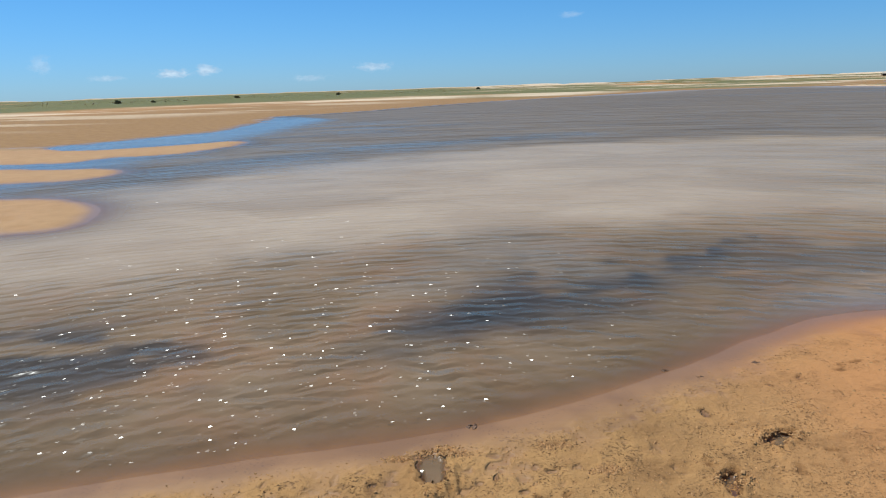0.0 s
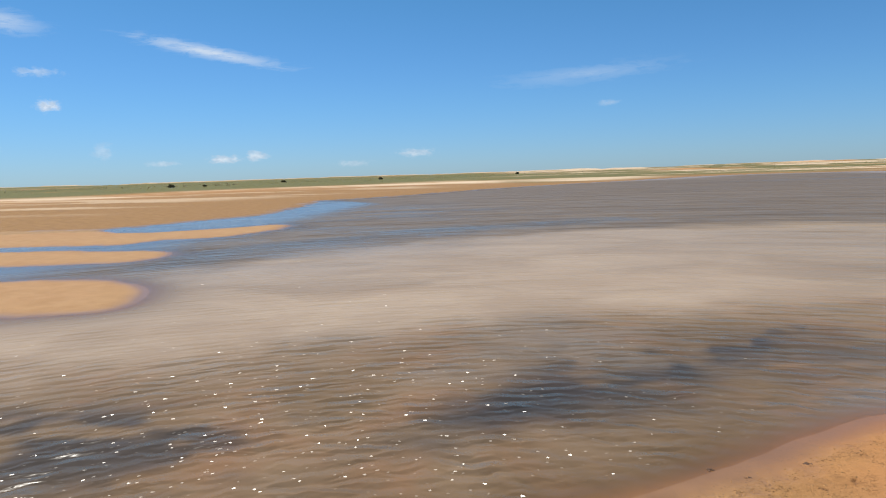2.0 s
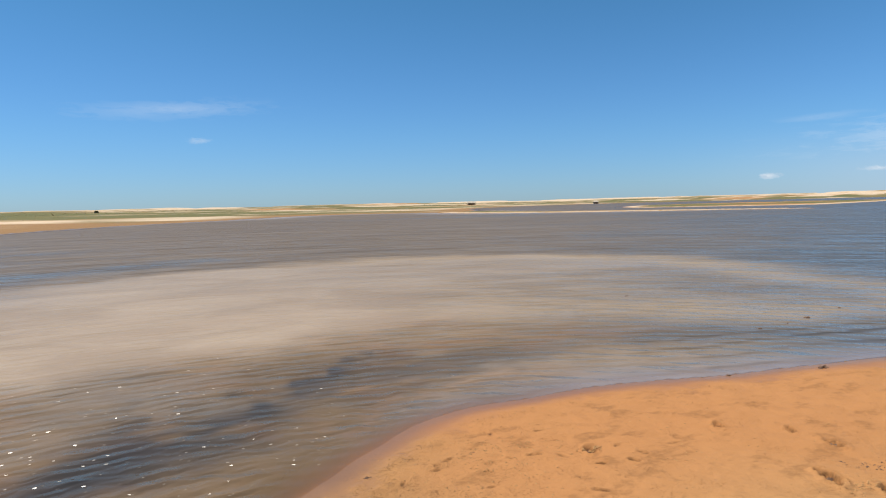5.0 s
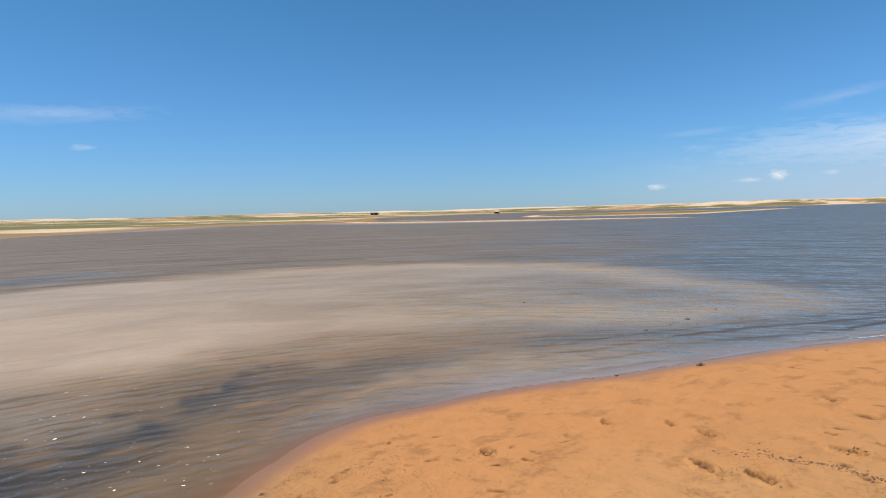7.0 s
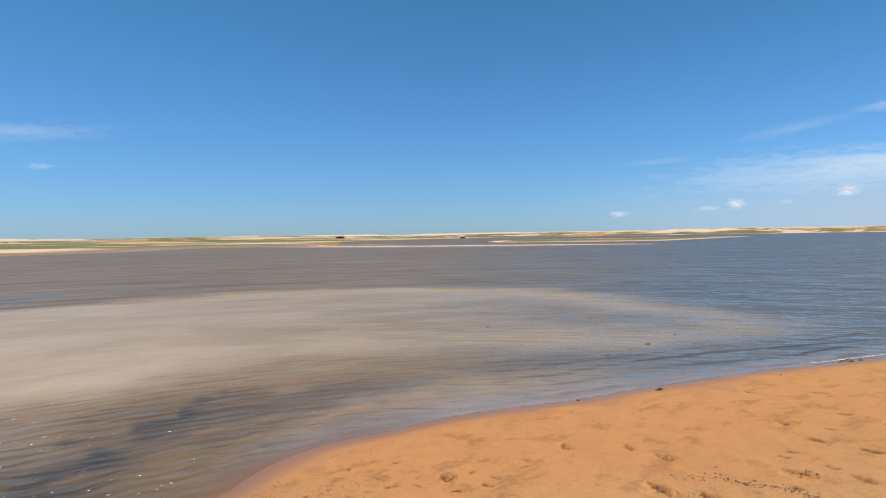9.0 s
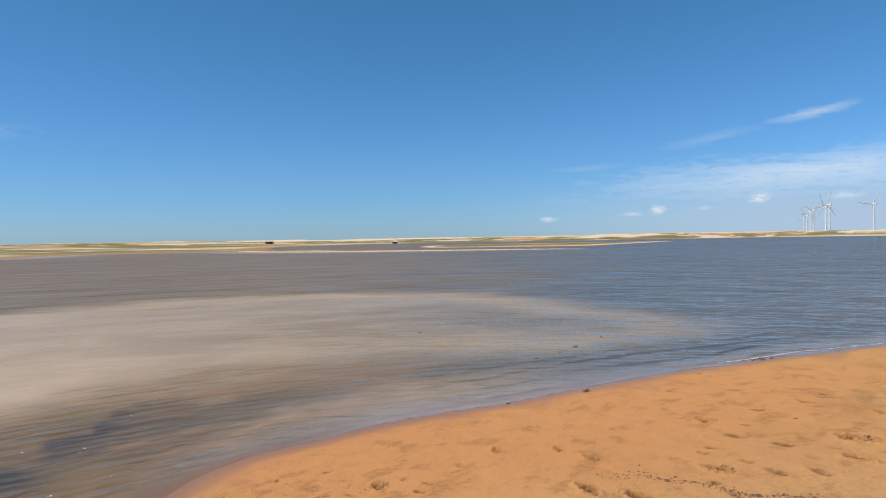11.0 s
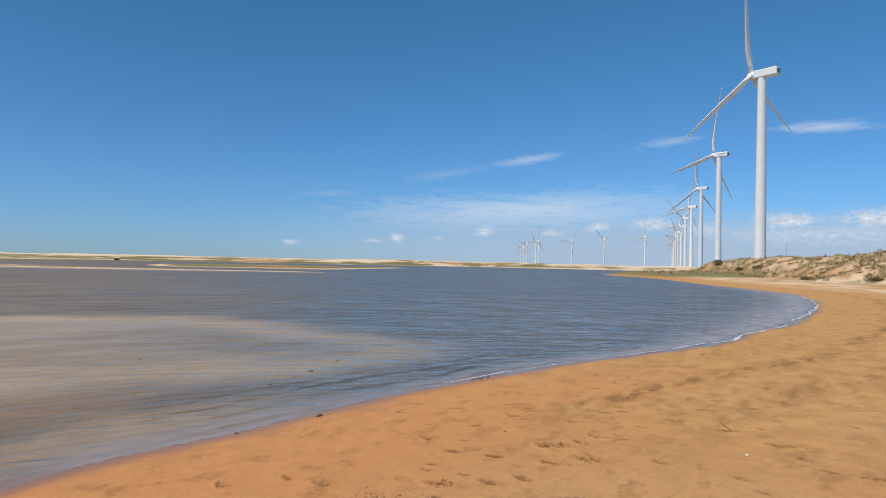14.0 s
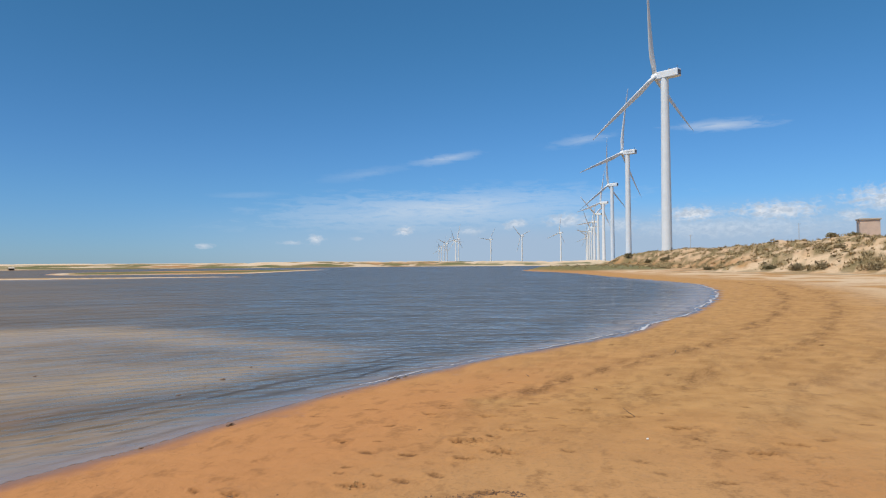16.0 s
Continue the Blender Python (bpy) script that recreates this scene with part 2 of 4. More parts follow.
def land(x, y):
    """Height of the ground and how much of it is grass, pale sand, wet, and scuffed or shaded in prints."""
    x, y = np.asarray(x, float), np.asarray(y, float)
    r = np.hypot(x, y)
    wob = (fbm(x * 1.3, y * 1.3, 3, 3) - 0.5) * np.clip(r * 0.02, 0.05, 1.2) * 1.2
    d_beach = inside(x, y, BEACH) + wob
    d_main = inside(x, y, MAINLAND) + wob * 2
    near = r < 80
    spits = []
    for outline in (SPIT_A, SPIT_B, SPIT_C):
        d = np.full(x.shape, -50.0)
        d[near] = inside(x[near], y[near], outline)
        spits.append(d + wob)
    d_spit = np.maximum.reduce(spits)
    far = (r > 60) & (r < 400)
    d_isle = np.full(x.shape, -60.0)
    d_isle[far] = np.maximum(inside(x[far], y[far], BAR), inside(x[far], y[far], ISLAND)) + 3 * wob[far]
    d_dune = inside(x, y, DUNE) + (fbm(x / 14, y / 14, 5, 3) - 0.5) * 12

    def shelf(d, rise, cap, fall=0.060, floor=0.5):
        return np.where(d > 0, cap * (1 - np.exp(-np.maximum(d, 0) * rise / cap)), -floor * (1 - np.exp(np.minimum(d, 0) * fall / floor)))

    z = np.maximum.reduce((
        shelf(d_beach, 0.030, 0.30), shelf(d_main, 0.008, 0.9, 0.02), shelf(d_spit, 0.030, 0.045, 0.03),
        shelf(d_isle, 0.02, 0.7, 0.02)))
    # dunes along the horizon
    ridge = step(260, 620, r) * step(10, 120, d_main)
    z = z + ridge * (1.0 + 1.7 * fbm(x / 90, y / 90, 11, 4) + 0.5 * fbm(x / 18, y / 18, 12, 3))
    far_dune = step(640, 720, r) * step(900, 800, r) * step(0.40, 0.62, fbm(x / 38, y / 38, 13, 4, 0.6)) * step(20, 80, d_main)
    z = z + 1.5 * far_dune
    # the far shore beyond the lagoon stands a little higher
    z = z + 2.3 * step(560, 700, r) * step(0.75, 0.45, y / np.maximum(x, 1.0)) * step(0, 60, d_main) * (x > 0)
    # grassy tongue of land at the foot of the dune
    tongue = step(0.6, 6, d_beach) * step(118, 150, x) * step(265, 215, x) * step(-14, 0, y)
    z = z + tongue * (0.75 + 0.4 * fbm(x / 6, y / 6, 14, 3))
    # the high dune behind the beach
    hum = fbm(x / 9, y / 9, 21, 4)
    crest = 1.0 + 0.10 * step(0.0, 90.0, d_dune)
    z = z + step(-1, 20, d_dune) * 4.5 * crest + step(1, 9, d_dune) * (hum - 0.35) * (1.7 - 0.8 * step(16, 34, d_dune))
    z = z + step(2, 6, d_dune) * (0.35 * step(0.42, 0.58, fbm(x / 5, y / 5, 31, 3)) + 0.25 * step(0.48, 0.62, fbm(x / 2.2, y / 2.2, 32, 3)))
    # loose unevenness and prints in the near sand
    dry = step(0.04, 0.6, d_beach) * step(60, 15, r)
    z = z + dry * (fbm(x * 2.3, y * 2.3, 41, 3) - 0.5) * 0.020 + dry * (fbm(x * 11, y * 11, 42, 2) - 0.5) * (0.010 + 0.007 * step(1.6, 0.4, x) * step(5, 3.5, r))
    z = z - dry * (0.0015 + 0.0055 * np.maximum(step(1.6, 0.4, x), step(5, 7, x))) * step(0.56, 0.74, fbm(x * 17, y * 17, 44, 2, 0.6)) * step(9, 5, r)
    scuff_shade = np.zeros_like(z)
    for px, py, turn, length, depth in PRINTS:
        m = (np.abs(x - px) < 0.6) & (np.abs(y - py) < 0.6)
        if not m.any():
            continue
        c, s = math.cos(radians(turn)), math.sin(radians(turn))
        u, v = (x[m] - px) * c + (y[m] - py) * s, -(x[m] - px) * s + (y[m] - py) * c
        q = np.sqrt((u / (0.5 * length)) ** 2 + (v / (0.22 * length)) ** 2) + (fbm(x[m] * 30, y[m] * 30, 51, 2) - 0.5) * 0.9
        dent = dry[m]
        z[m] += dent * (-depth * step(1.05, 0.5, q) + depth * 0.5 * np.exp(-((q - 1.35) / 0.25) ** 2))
        # the dent is also darkened in colour, in place of the shade inside it
        scuff_shade[m] = np.maximum(scuff_shade[m], dent * step(1.5, 0.6, q) * min(1, depth * 115))
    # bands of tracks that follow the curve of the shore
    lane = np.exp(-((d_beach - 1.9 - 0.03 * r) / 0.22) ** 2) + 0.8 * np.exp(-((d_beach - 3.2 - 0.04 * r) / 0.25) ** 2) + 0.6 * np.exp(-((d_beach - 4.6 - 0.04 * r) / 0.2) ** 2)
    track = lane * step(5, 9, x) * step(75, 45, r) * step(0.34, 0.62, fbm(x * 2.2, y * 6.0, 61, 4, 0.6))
    scuff_shade = np.maximum(scuff_shade, 0.9 * track)
    scuff_shade = np.maximum(scuff_shade, 0.35 * dry * step(0.56, 0.70, fbm(x * 4.1, y * 6.2, 62, 5, 0.65)))
    scuff_shade = np.maximum(scuff_shade, 0.25 * step(8, 11, x) * step(90, 50, r) * step(0.3, 1.0, d_beach) * step(0.52, 0.7, fbm(x * 0.9, y * 2.6, 63, 5, 0.65)))
    damp = step(0.7, 2.2, x) * step(3.2, 1.2, d_beach) * step(0.02, 0.2, d_beach) * step(14, 7, r) * step(0.2, 0.5, fbm(x * 0.8, y * 0.8, 64, 3) + 0.1)
    wet = step(0.010, 0.001, z) * step(400, 200, r)
    soak = np.clip(np.where(d_main > -1, step(70, 20, d_main), 0) + np.where(d_spit > -0.5, 0.4, 0), 0, 1)
    start = 8 + 40 * step(6, -14, x)
    west = step(20, -25, x)
    belt = step(0, 22, d_main - start + 30 * (fbm(x / 60, y / 60, 71, 3) - 0.5)) * step(0.26 - 0.14 * west, 0.44 - 0.16 * west, fbm(x / 45, y / 30, 72, 4))
    grass = np.maximum(belt, step(2.5, 7, d_isle) * step(90, 120, r) * step(0.28, 0.45, fbm(x / 14, y / 14, 73, 3)))
    scrub = (step(-3, 3, d_dune) * np.maximum(0.95 * step(0.42, 0.54, fbm(x / 2.4, y / 2.4, 74, 4, 0.6)), step(28, 60, d_dune) * 0.7))
    grass = np.maximum(grass, step(0.8, 4, d_beach) * step(125, 160, x) * step(-6, 2, y) * 0.85)
    grass = np.maximum(grass, 0.9 * step(0.1, 0.4, tongue))
    grass = grass * (1 - 0.85 * step(-3, 3, d_dune))
    scrub = np.maximum(scrub, 0.7 * step(-9, -6, d_dune) * step(-1, -3, d_dune) * step(0.4, 0.6, fbm(x / 3, y / 3, 75, 3)))
    pale = step(0.52, 0.62, fbm(x / 40, y / 14, 81, 4)) * step(3, 14, d_main - 0.6 * (start - 8)) * (1 - west * step(start + 5, start + 30, d_main))
    pale = np.maximum(pale, 0.55 * west * step(0.54, 0.64, fbm(x / 18, y / 5, 85, 4)) * step(8, 20, d_main) * step(90, 60, d_main))
    grass = grass * (1 - 0.85 * pale)
    crown = (1 - 0.8 * west) * step(0.50, 0.62, fbm(x / 70, y / 70, 83, 3)) * step(430, 520, r) * step(20, 80, d_main)
    crown = np.maximum(crown, 0.9 * step(0.2, 0.7, far_dune))
    grass, pale = grass * (1 - crown), np.maximum(pale, crown)
    pale = np.maximum(pale, step(0.5, 2.0, d_isle) * step(5, 3, d_isle))
    pale = np.maximum(pale, 0.17 * step(0.0, 0.4, d_spit))
    pale = np.maximum(pale, step(2, 10, d_dune) * 0.55)
    pale = np.maximum(pale, step(600, 680, x) * step(250, 150, y) * step(-120, -60, y))
    pale = np.maximum(pale, 0.74 * step(4, 10, d_beach) * step(4, 9, x) * step(200, 120, r) * step(0.25, 0.6, fbm(x / 4, y / 3, 84, 3)))
    return dict(z=z, grass=grass, pale=pale, wet=wet, soak=soak, scuff_shade=scuff_shade, damp=damp, scrub=scrub, grit=step(2.6, 0.8, x) * step(9, 6, r), tan=np.maximum(0.8 * step(4.0, 8.5, x) * step(140, 90, r), 0.75 * step(1.8, 0.4, x) * step(12, 8, r)), beach=d_beach)


def ground_at(x, y):
    return float(land(np.array([x]), np.array([y]))["z"][0])


def fan(rings, columns):
    """A sheet of quads round the origin, from radii and azimuths."""
    rr, aa = np.meshgrid(np.asarray(rings), np.radians(columns), indexing="ij")
    x, y = (-rr * np.sin(aa)).ravel(), (rr * np.cos(aa)).ravel()
    nr, na = len(rings), len(columns)
    i, j = np.meshgrid(np.arange(nr - 1), np.arange(na), indexing="ij")
    k = (j + 1) % na
    quads = np.stack((i * na + j, i * na + k, (i + 1) * na + k, (i + 1) * na + j), -1).reshape(-1, 4)
    return x, y, quads[:, ::-1]


def sheet(name, x, y, z, quads, attributes, material):
    me = bpy.data.meshes.new(name)
    me.vertices.add(len(x))
    me.vertices.foreach_set("co", np.stack((x, y, z), 1).astype(np.float32).ravel())
    me.loops.add(quads.size)
    me.loops.foreach_set("vertex_index", quads.astype(np.int32).ravel())
    me.polygons.add(len(quads))
    me.polygons.foreach_set("loop_start", np.arange(0, quads.size, 4, dtype=np.int32))
    me.update(calc_edges=True)
    me.polygons.foreach_set("use_smooth", np.ones(len(quads), bool))
    for key, values in attributes.items():
        me.attributes.new(key, "FLOAT", "POINT").data.foreach_set("value", values.astype(np.float32))
    me.materials.append(material)
    return new(name, me)


# ---------------------------------------------------------------- materials
def material(name):
    m = bpy.data.materials.new(name)
    m.use_nodes = True
    n = Nodes(m.node_tree)
    out = n.add("ShaderNodeOutputMaterial")
    return m, n, out


def principled(n, out, colour, rough=0.7, spec=0.3, bump=None, metal=0.0):
    b = n.add("ShaderNodeBsdfPrincipled")
    n.put(b.inputs["Base Color"], colour)
    n.put(b.inputs["Roughness"], rough)
    n.put(b.inputs["Specular IOR Level"], spec)
    n.put(b.inputs["Metallic"], metal)
    if bump is not None:
        n.put(b.inputs["Normal"], bump)
    n.put(out.inputs[0], b.outputs[0])
    return b


def bumped(n, height, strength, distance, normal=None):
    b = n.add("ShaderNodeBump")
    n.put(b.inputs["Height"], height)
    b.inputs["Strength"].default_value = strength
    b.inputs["Distance"].default_value = distance
    if normal is not None:
        n.put(b.inputs["Normal"], normal)
    return b.outputs[0]


def simple(name, colour, rough=0.6, spec=0.3, vary=0.15, scale=3.0, bump=0.0):
    """A plain surface with a little unevenness at two scales."""
    m, n, out = material(name)
    p = n.add("ShaderNodeTexCoord").outputs["Object"]
    big, fine = n.noise(p, scale, 4), n.noise(p, scale * 9, 3)
    v = n.math("ADD", n.math("MULTIPLY", big, 0.65), n.math("MULTIPLY", fine, 0.35))
    dark = tuple(c * (1 - vary) for c in colour)
    light = tuple(min(1, c * (1 + vary)) for c in colour)
    principled(n, out, n.mix(n.span(v, 0.3, 0.7), dark, light), rough, spec,
               bumped(n, fine, 0.4, bump) if bump else None)
    return m


def sand_material():
    m, n, out = material("sand")
    p = n.add("ShaderNodeNewGeometry").outputs["Position"]
    big, mid, fine, grain = n.noise(p, 0.35, 4), n.noise(p, 2.6, 5), n.noise(p, 26, 4), n.noise(p, 240, 2)
    orange = n.mix(n.span(big, 0.35, 0.65), (0.41, 0.180, 0.057), (0.45, 0.227, 0.082))
    c = n.mix(n.span(mid, 0.3, 0.72), n.mix(0.25, orange, (0.36, 0.19, 0.08)), orange)
    c = n.mix(n.math("MULTIPLY", n.span(fine, 0.50, 0.70), 0.48), c, (0.26, 0.14, 0.06))
    c = n.mix(n.math("MULTIPLY", n.span(grain, 0.35, 0.7), 0.22), c, (0.62, 0.43, 0.24))
    c = n.mix(n.attr("tan"), c, n.mix(n.span(mid, 0.3, 0.7), (0.405, 0.215, 0.075), (0.50, 0.283, 0.105)))
    speck = n.math("MULTIPLY", n.span(n.noise(p, 75, 3, 0.6), 0.56, 0.66), n.span(n.noise(p, 5.5, 4, 0.6), 0.44, 0.62))
    c = n.mix(n.math("MULTIPLY", speck, n.span(n.attr("grit"), 0.0, 1.0, 0.12, 0.7)), c, (0.16, 0.085, 0.038))
    drift = n.noise(n.scaled(p, 0.5, 2.2, 1, 12), 1.3, 6, 0.65)
    c = n.mix(n.math("MULTIPLY", n.math("MULTIPLY", n.span(drift, 0.50, 0.66), n.attr("tan")), 0.33), c, (0.27, 0.150, 0.060))
    c = n.mix(n.math("MULTIPLY", n.attr("grit"), n.span(mid, 0.35, 0.65, 0.5, 0.15)), c, (0.27, 0.150, 0.062))
    c = n.mix(n.math("MULTIPLY", n.attr("damp"), 0.8), c, (0.48, 0.214, 0.078))
    # dark scuffed tracks, with the shade of the prints painted in
    c = n.mix(n.math("MULTIPLY", n.attr("scuff_shade"), n.span(fine, 0.35, 0.6, 0.4, 0.95)), c, (0.13, 0.058, 0.022))
    c = n.mix(n.attr("soak"), c, n.mix(n.span(mid, 0.3, 0.7), (0.27, 0.152, 0.064), (0.345, 0.20, 0.086)))
    c = n.mix(n.attr("pale"), c, n.mix(n.span(mid, 0.3, 0.7), (0.60, 0.44, 0.28), (0.70, 0.55, 0.38)))
    weeds = n.mix(n.span(fine, 0.3, 0.7), n.mix(n.span(mid, 0.35, 0.65), (0.215, 0.165, 0.075), (0.31, 0.230, 0.110)), (0.14, 0.110, 0.050))
    c = n.mix(n.attr("scrub"), c, weeds)
    c = n.mix(n.attr("grass"), c, n.mix(n.span(fine, 0.3, 0.7), n.mix(n.span(mid, 0.35, 0.65), (0.16, 0.155, 0.06), (0.215, 0.195, 0.083)), (0.12, 0.118, 0.045)))
    wet = n.attr("wet")
    c = n.mix(wet, c, n.mix(1.0, c, (0.68, 0.62, 0.62), "MULTIPLY"))
    rough = n.span(wet, 0.0, 1.0, 0.92, 0.32, "LINEAR")
    h = n.math("ADD", n.math("MULTIPLY", fine, 1.0), n.math("MULTIPLY", grain, 0.3))
    b = principled(n, out, c, rough, n.span(wet, 0, 1, 0.12, 0.5, "LINEAR"), bumped(n, n.math("MULTIPLY", n.math("ADD", h, n.math("MULTIPLY", speck, -0.5)), n.math("MULTIPLY", n.span(wet, 0.0, 0.7, 1.0, 0.0), n.span(n.attr("grit"), 0.0, 1.0, 0.4, 1.0))), 0.9, 0.018))
    return m


WIND = -31.0     # the turbines face this azimuth
FRONT = (0.3, -1.5, 0.0)    # the wave fronts curve round this point


def water_material():
    m, n, out = material("lagoon_water")
    p = n.add("ShaderNodeNewGeometry").outputs["Position"]
    silt, weed, deep, brown, calm, sky_slate = (n.attr(k) for k in ("silt", "weed", "deep", "brown", "calm", "sky_slate"))
    sky_wash, rim = n.attr("sky_wash"), n.attr("rim")
    # the wave fronts bend round towards the cove
    away = n.vec("SUBTRACT", p, FRONT)
    arm = n.add("ShaderNodeSeparateXYZ")
    n.put(arm.inputs[0], away)
    bearing, reach = n.math("ARCTAN2", arm.outputs[0], arm.outputs[1]), n.vec("LENGTH", away)

    def fronts(radius):
        bent = n.add("ShaderNodeCombineXYZ")
        n.put(bent.inputs[0], n.math("MULTIPLY", bearing, radius))
        n.put(bent.inputs[1], reach)
        return bent.outputs[0]

    near, q = fronts(9.0), fronts(19.0)
    cloudy = n.noise(n.vec("MULTIPLY", q, (0.25, 0.6, 1)), 1.0, 5, 0.6, 0.8)
    patch = n.noise(p, 0.9, 5, 0.6, 0.6)
    c = n.mix(n.span(cloudy, 0.3, 0.7), (0.160, 0.121, 0.088), (0.215, 0.165, 0.120))
    # blue-grey of the reflected sky, put into the body colour
    c = n.mix(sky_slate, c, n.mix(n.span(cloudy, 0.3, 0.7), (0.090, 0.095, 0.100), (0.130, 0.130, 0.130)))
    olive = n.mix(n.span(cloudy, 0.3, 0.7), (0.175, 0.117, 0.066), (0.235, 0.157, 0.092))
    c = n.mix(brown, c, n.mix(n.span(patch, 0.44, 0.70, 0.0, 0.7), olive, (0.25, 0.138, 0.072)))
    c = n.mix(silt, c, n.mix(n.span(cloudy, 0.3, 0.7), (0.365, 0.268, 0.180), (0.45, 0.340, 0.235)))
    c = n.mix(rim, c, (0.43, 0.310, 0.190))
    c = n.mix(weed, c, (0.030, 0.037, 0.045))
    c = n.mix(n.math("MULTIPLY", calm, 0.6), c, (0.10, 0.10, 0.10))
    # pale sky sheen of the thin shore film, painted into the body colour
    c = n.mix(sky_wash, c, (0.43, 0.385, 0.37))
    # ripples: crests lie across the wind
    rough_sea = n.math("MULTIPLY", n.span(deep, 0.1, 0.9, 0.10, 1.0), n.span(calm, 0.0, 1.0, 1.0, 0.15))
    gust = n.span(n.noise(n.vec("MULTIPLY", q, (0.5, 1.1, 1)), 1.0, 3, 0.55), 0.32, 0.68, 0.55, 1.3)
    # short-crested ripples: many small waves that cross at slight angles; length, slope, turn
    def wandering(v, scale, sway):
        w = n.add("ShaderNodeTexNoise")
        n.put(w.inputs["Vector"], v)
        w.inputs["Scale"].default_value, w.inputs["Detail"].default_value = scale, 2.0
        return n.vec("ADD", v, n.vec("MULTIPLY", n.vec("SUBTRACT", w.outputs["Color"], (0.5, 0.5, 0.5)), sway))

    small, large = wandering(near, 2.6, (0.12, 0.15, 0.0)), wandering(q, 0.7, (0.4, 0.35, 0.0))
    lively = n.span(n.noise(n.vec("MULTIPLY", near, (2.0, 4.5, 1)), 1.0, 3, 0.6), 0.34, 0.66, 0.3, 1.6)
    # longer waves build up further out and die down over the silt and along the flats
    rad = n.vec("LENGTH", p)
    hushed = n.math("MULTIPLY", n.span(silt, 0.3, 0.75, 1.0, 0.3), n.span(arm.outputs[0], -7.0, 7.0, 0.4, 1.0))
    long_gain = n.math("MULTIPLY", n.span(rad, 4.5, 15.0, 0.08, 3.3), hushed)
    far_gain = n.math("MULTIPLY", n.span(rad, 8.0, 22.0, 0.15, 3.6), hushed)
    short_gain = n.math("MULTIPLY", n.span(rad, 4.0, 9.0, 2.6, 1.0), lively)
    mid_gain = n.math("MULTIPLY", n.math("MULTIPLY", n.span(rad, 3.0, 7.0, 0.5, 2.4), n.span(silt, 0.3, 0.8, 1.0, 0.45)), lively)
    ahead, aside = 0.0, 0.0
    for length, slope, turn in ((0.098, 0.06, -14), (0.118, 0.09, 12), (0.135, 0.12, -6), (0.150, 0.15, 13), (0.163, 0.17, 2), (0.178, 0.17, -4), (0.195, 0.15, 9),
                                (0.22, 0.14, -9), (0.25, 0.15, 7), (0.285, 0.14, -2), (0.33, 0.11, 12),
                                (0.41, 0.12, -12), (0.52, 0.13, 10), (0.69, 0.13, -6), (0.93, 0.11, 12), (1.3, 0.10, -9), (1.9, 0.10, 7), (2.8, 0.09, -5), (4.3, 0.06, 8)):
        wave = 2 * math.pi / length
        su, sv = math.sin(radians(turn)), math.cos(radians(turn))
        rise = n.math("MULTIPLY_ADD", n.math("SINE", n.math("ADD", n.vec("DOT_PRODUCT", small if length < 0.35 else large, (wave * su, wave * sv, 0.0)), 40 * length)), 0.5, 0.5)
        crest = n.math("POWER", rise, 3.5)
        gain = short_gain if length < 0.2 else mid_gain if length < 0.35 else long_gain if length < 1.0 else far_gain
        swing = n.math("MULTIPLY", n.math("SUBTRACT", crest, 0.29), n.math("MULTIPLY", gain, 1.15 * slope))
        ahead = n.math("MULTIPLY_ADD", swing, sv, ahead)
        aside = n.math("MULTIPLY_ADD", swing, su, aside)
    ahead = n.math("MULTIPLY", n.math("TANH", n.math("MULTIPLY", ahead, 2.6)), 0.30)
    # low wavelets that run along the beach
    shore = n.attr("shore")
    lap = n.math("SINE", n.math("ADD", n.math("MULTIPLY", shore, 15.0), n.math("MULTIPLY", n.noise(p, 0.8, 3), 9.0)))
    lap = n.math("MULTIPLY", n.math("POWER", n.math("MULTIPLY_ADD", lap, 0.5, 0.5), 4.0), n.math("MULTIPLY", n.span(shore, 2.6, 0.7), n.span(shore, 0.05, 0.25)))
    lap = n.math("MULTIPLY", lap, n.math("MULTIPLY", n.span(arm.outputs[0], 3.0, 6.0), n.span(n.noise(p, 0.6, 3), 0.35, 0.6, 0.1, 0.55)))
    force = n.math("MULTIPLY", n.math("MULTIPLY", gust, rough_sea), n.span(silt, 0.35, 0.75, 1.0, 0.45))
    radial = n.vec("NORMALIZE", away)
    across = n.vec("CROSS_PRODUCT", radial, (0.0, 0.0, 1.0))
    tilt = n.vec("ADD", n.vec("SCALE", radial, scale=n.math("MULTIPLY", ahead, force)), n.vec("SCALE", across, scale=n.math("MULTIPLY", aside, force)))
    tilt = n.vec("ADD", tilt, n.vec("SCALE", (-0.3, -0.95, 0.0), scale=lap))
    # small facets; a few ripple fronts are steep enough to glint
    facet = n.add("ShaderNodeTexNoise")
    n.put(facet.inputs["Vector"], n.vec("MULTIPLY", near, (11.0, 26.0, 1)))
    facet.inputs["Scale"].default_value, facet.inputs["Detail"].default_value = 1.0, 2.0
    chop = n.vec("MULTIPLY", n.vec("SUBTRACT", facet.outputs["Color"], (0.5, 0.5, 0.5)), (0.24, 0.24, 0.0))
    cell = n.add("ShaderNodeTexVoronoi", feature="F1")
    n.put(cell.inputs["Vector"], n.vec("MULTIPLY", near, (42.0, 82.0, 1)))
    cell.inputs["Scale"].default_value = 1.0
    draw = n.add("ShaderNodeSeparateColor")
    n.put(draw.inputs[0], cell.outputs["Color"])
    steep = n.math("GREATER_THAN", draw.outputs[2], n.span(n.vec("LENGTH", p), 3.5, 8.5, 0.95, 0.9985))
    steep = n.math("MULTIPLY", n.math("MULTIPLY", steep, n.span(rough_sea, 0.3, 0.6)), n.span(calm, 0.1, 0.3, 1.0, 0.0))
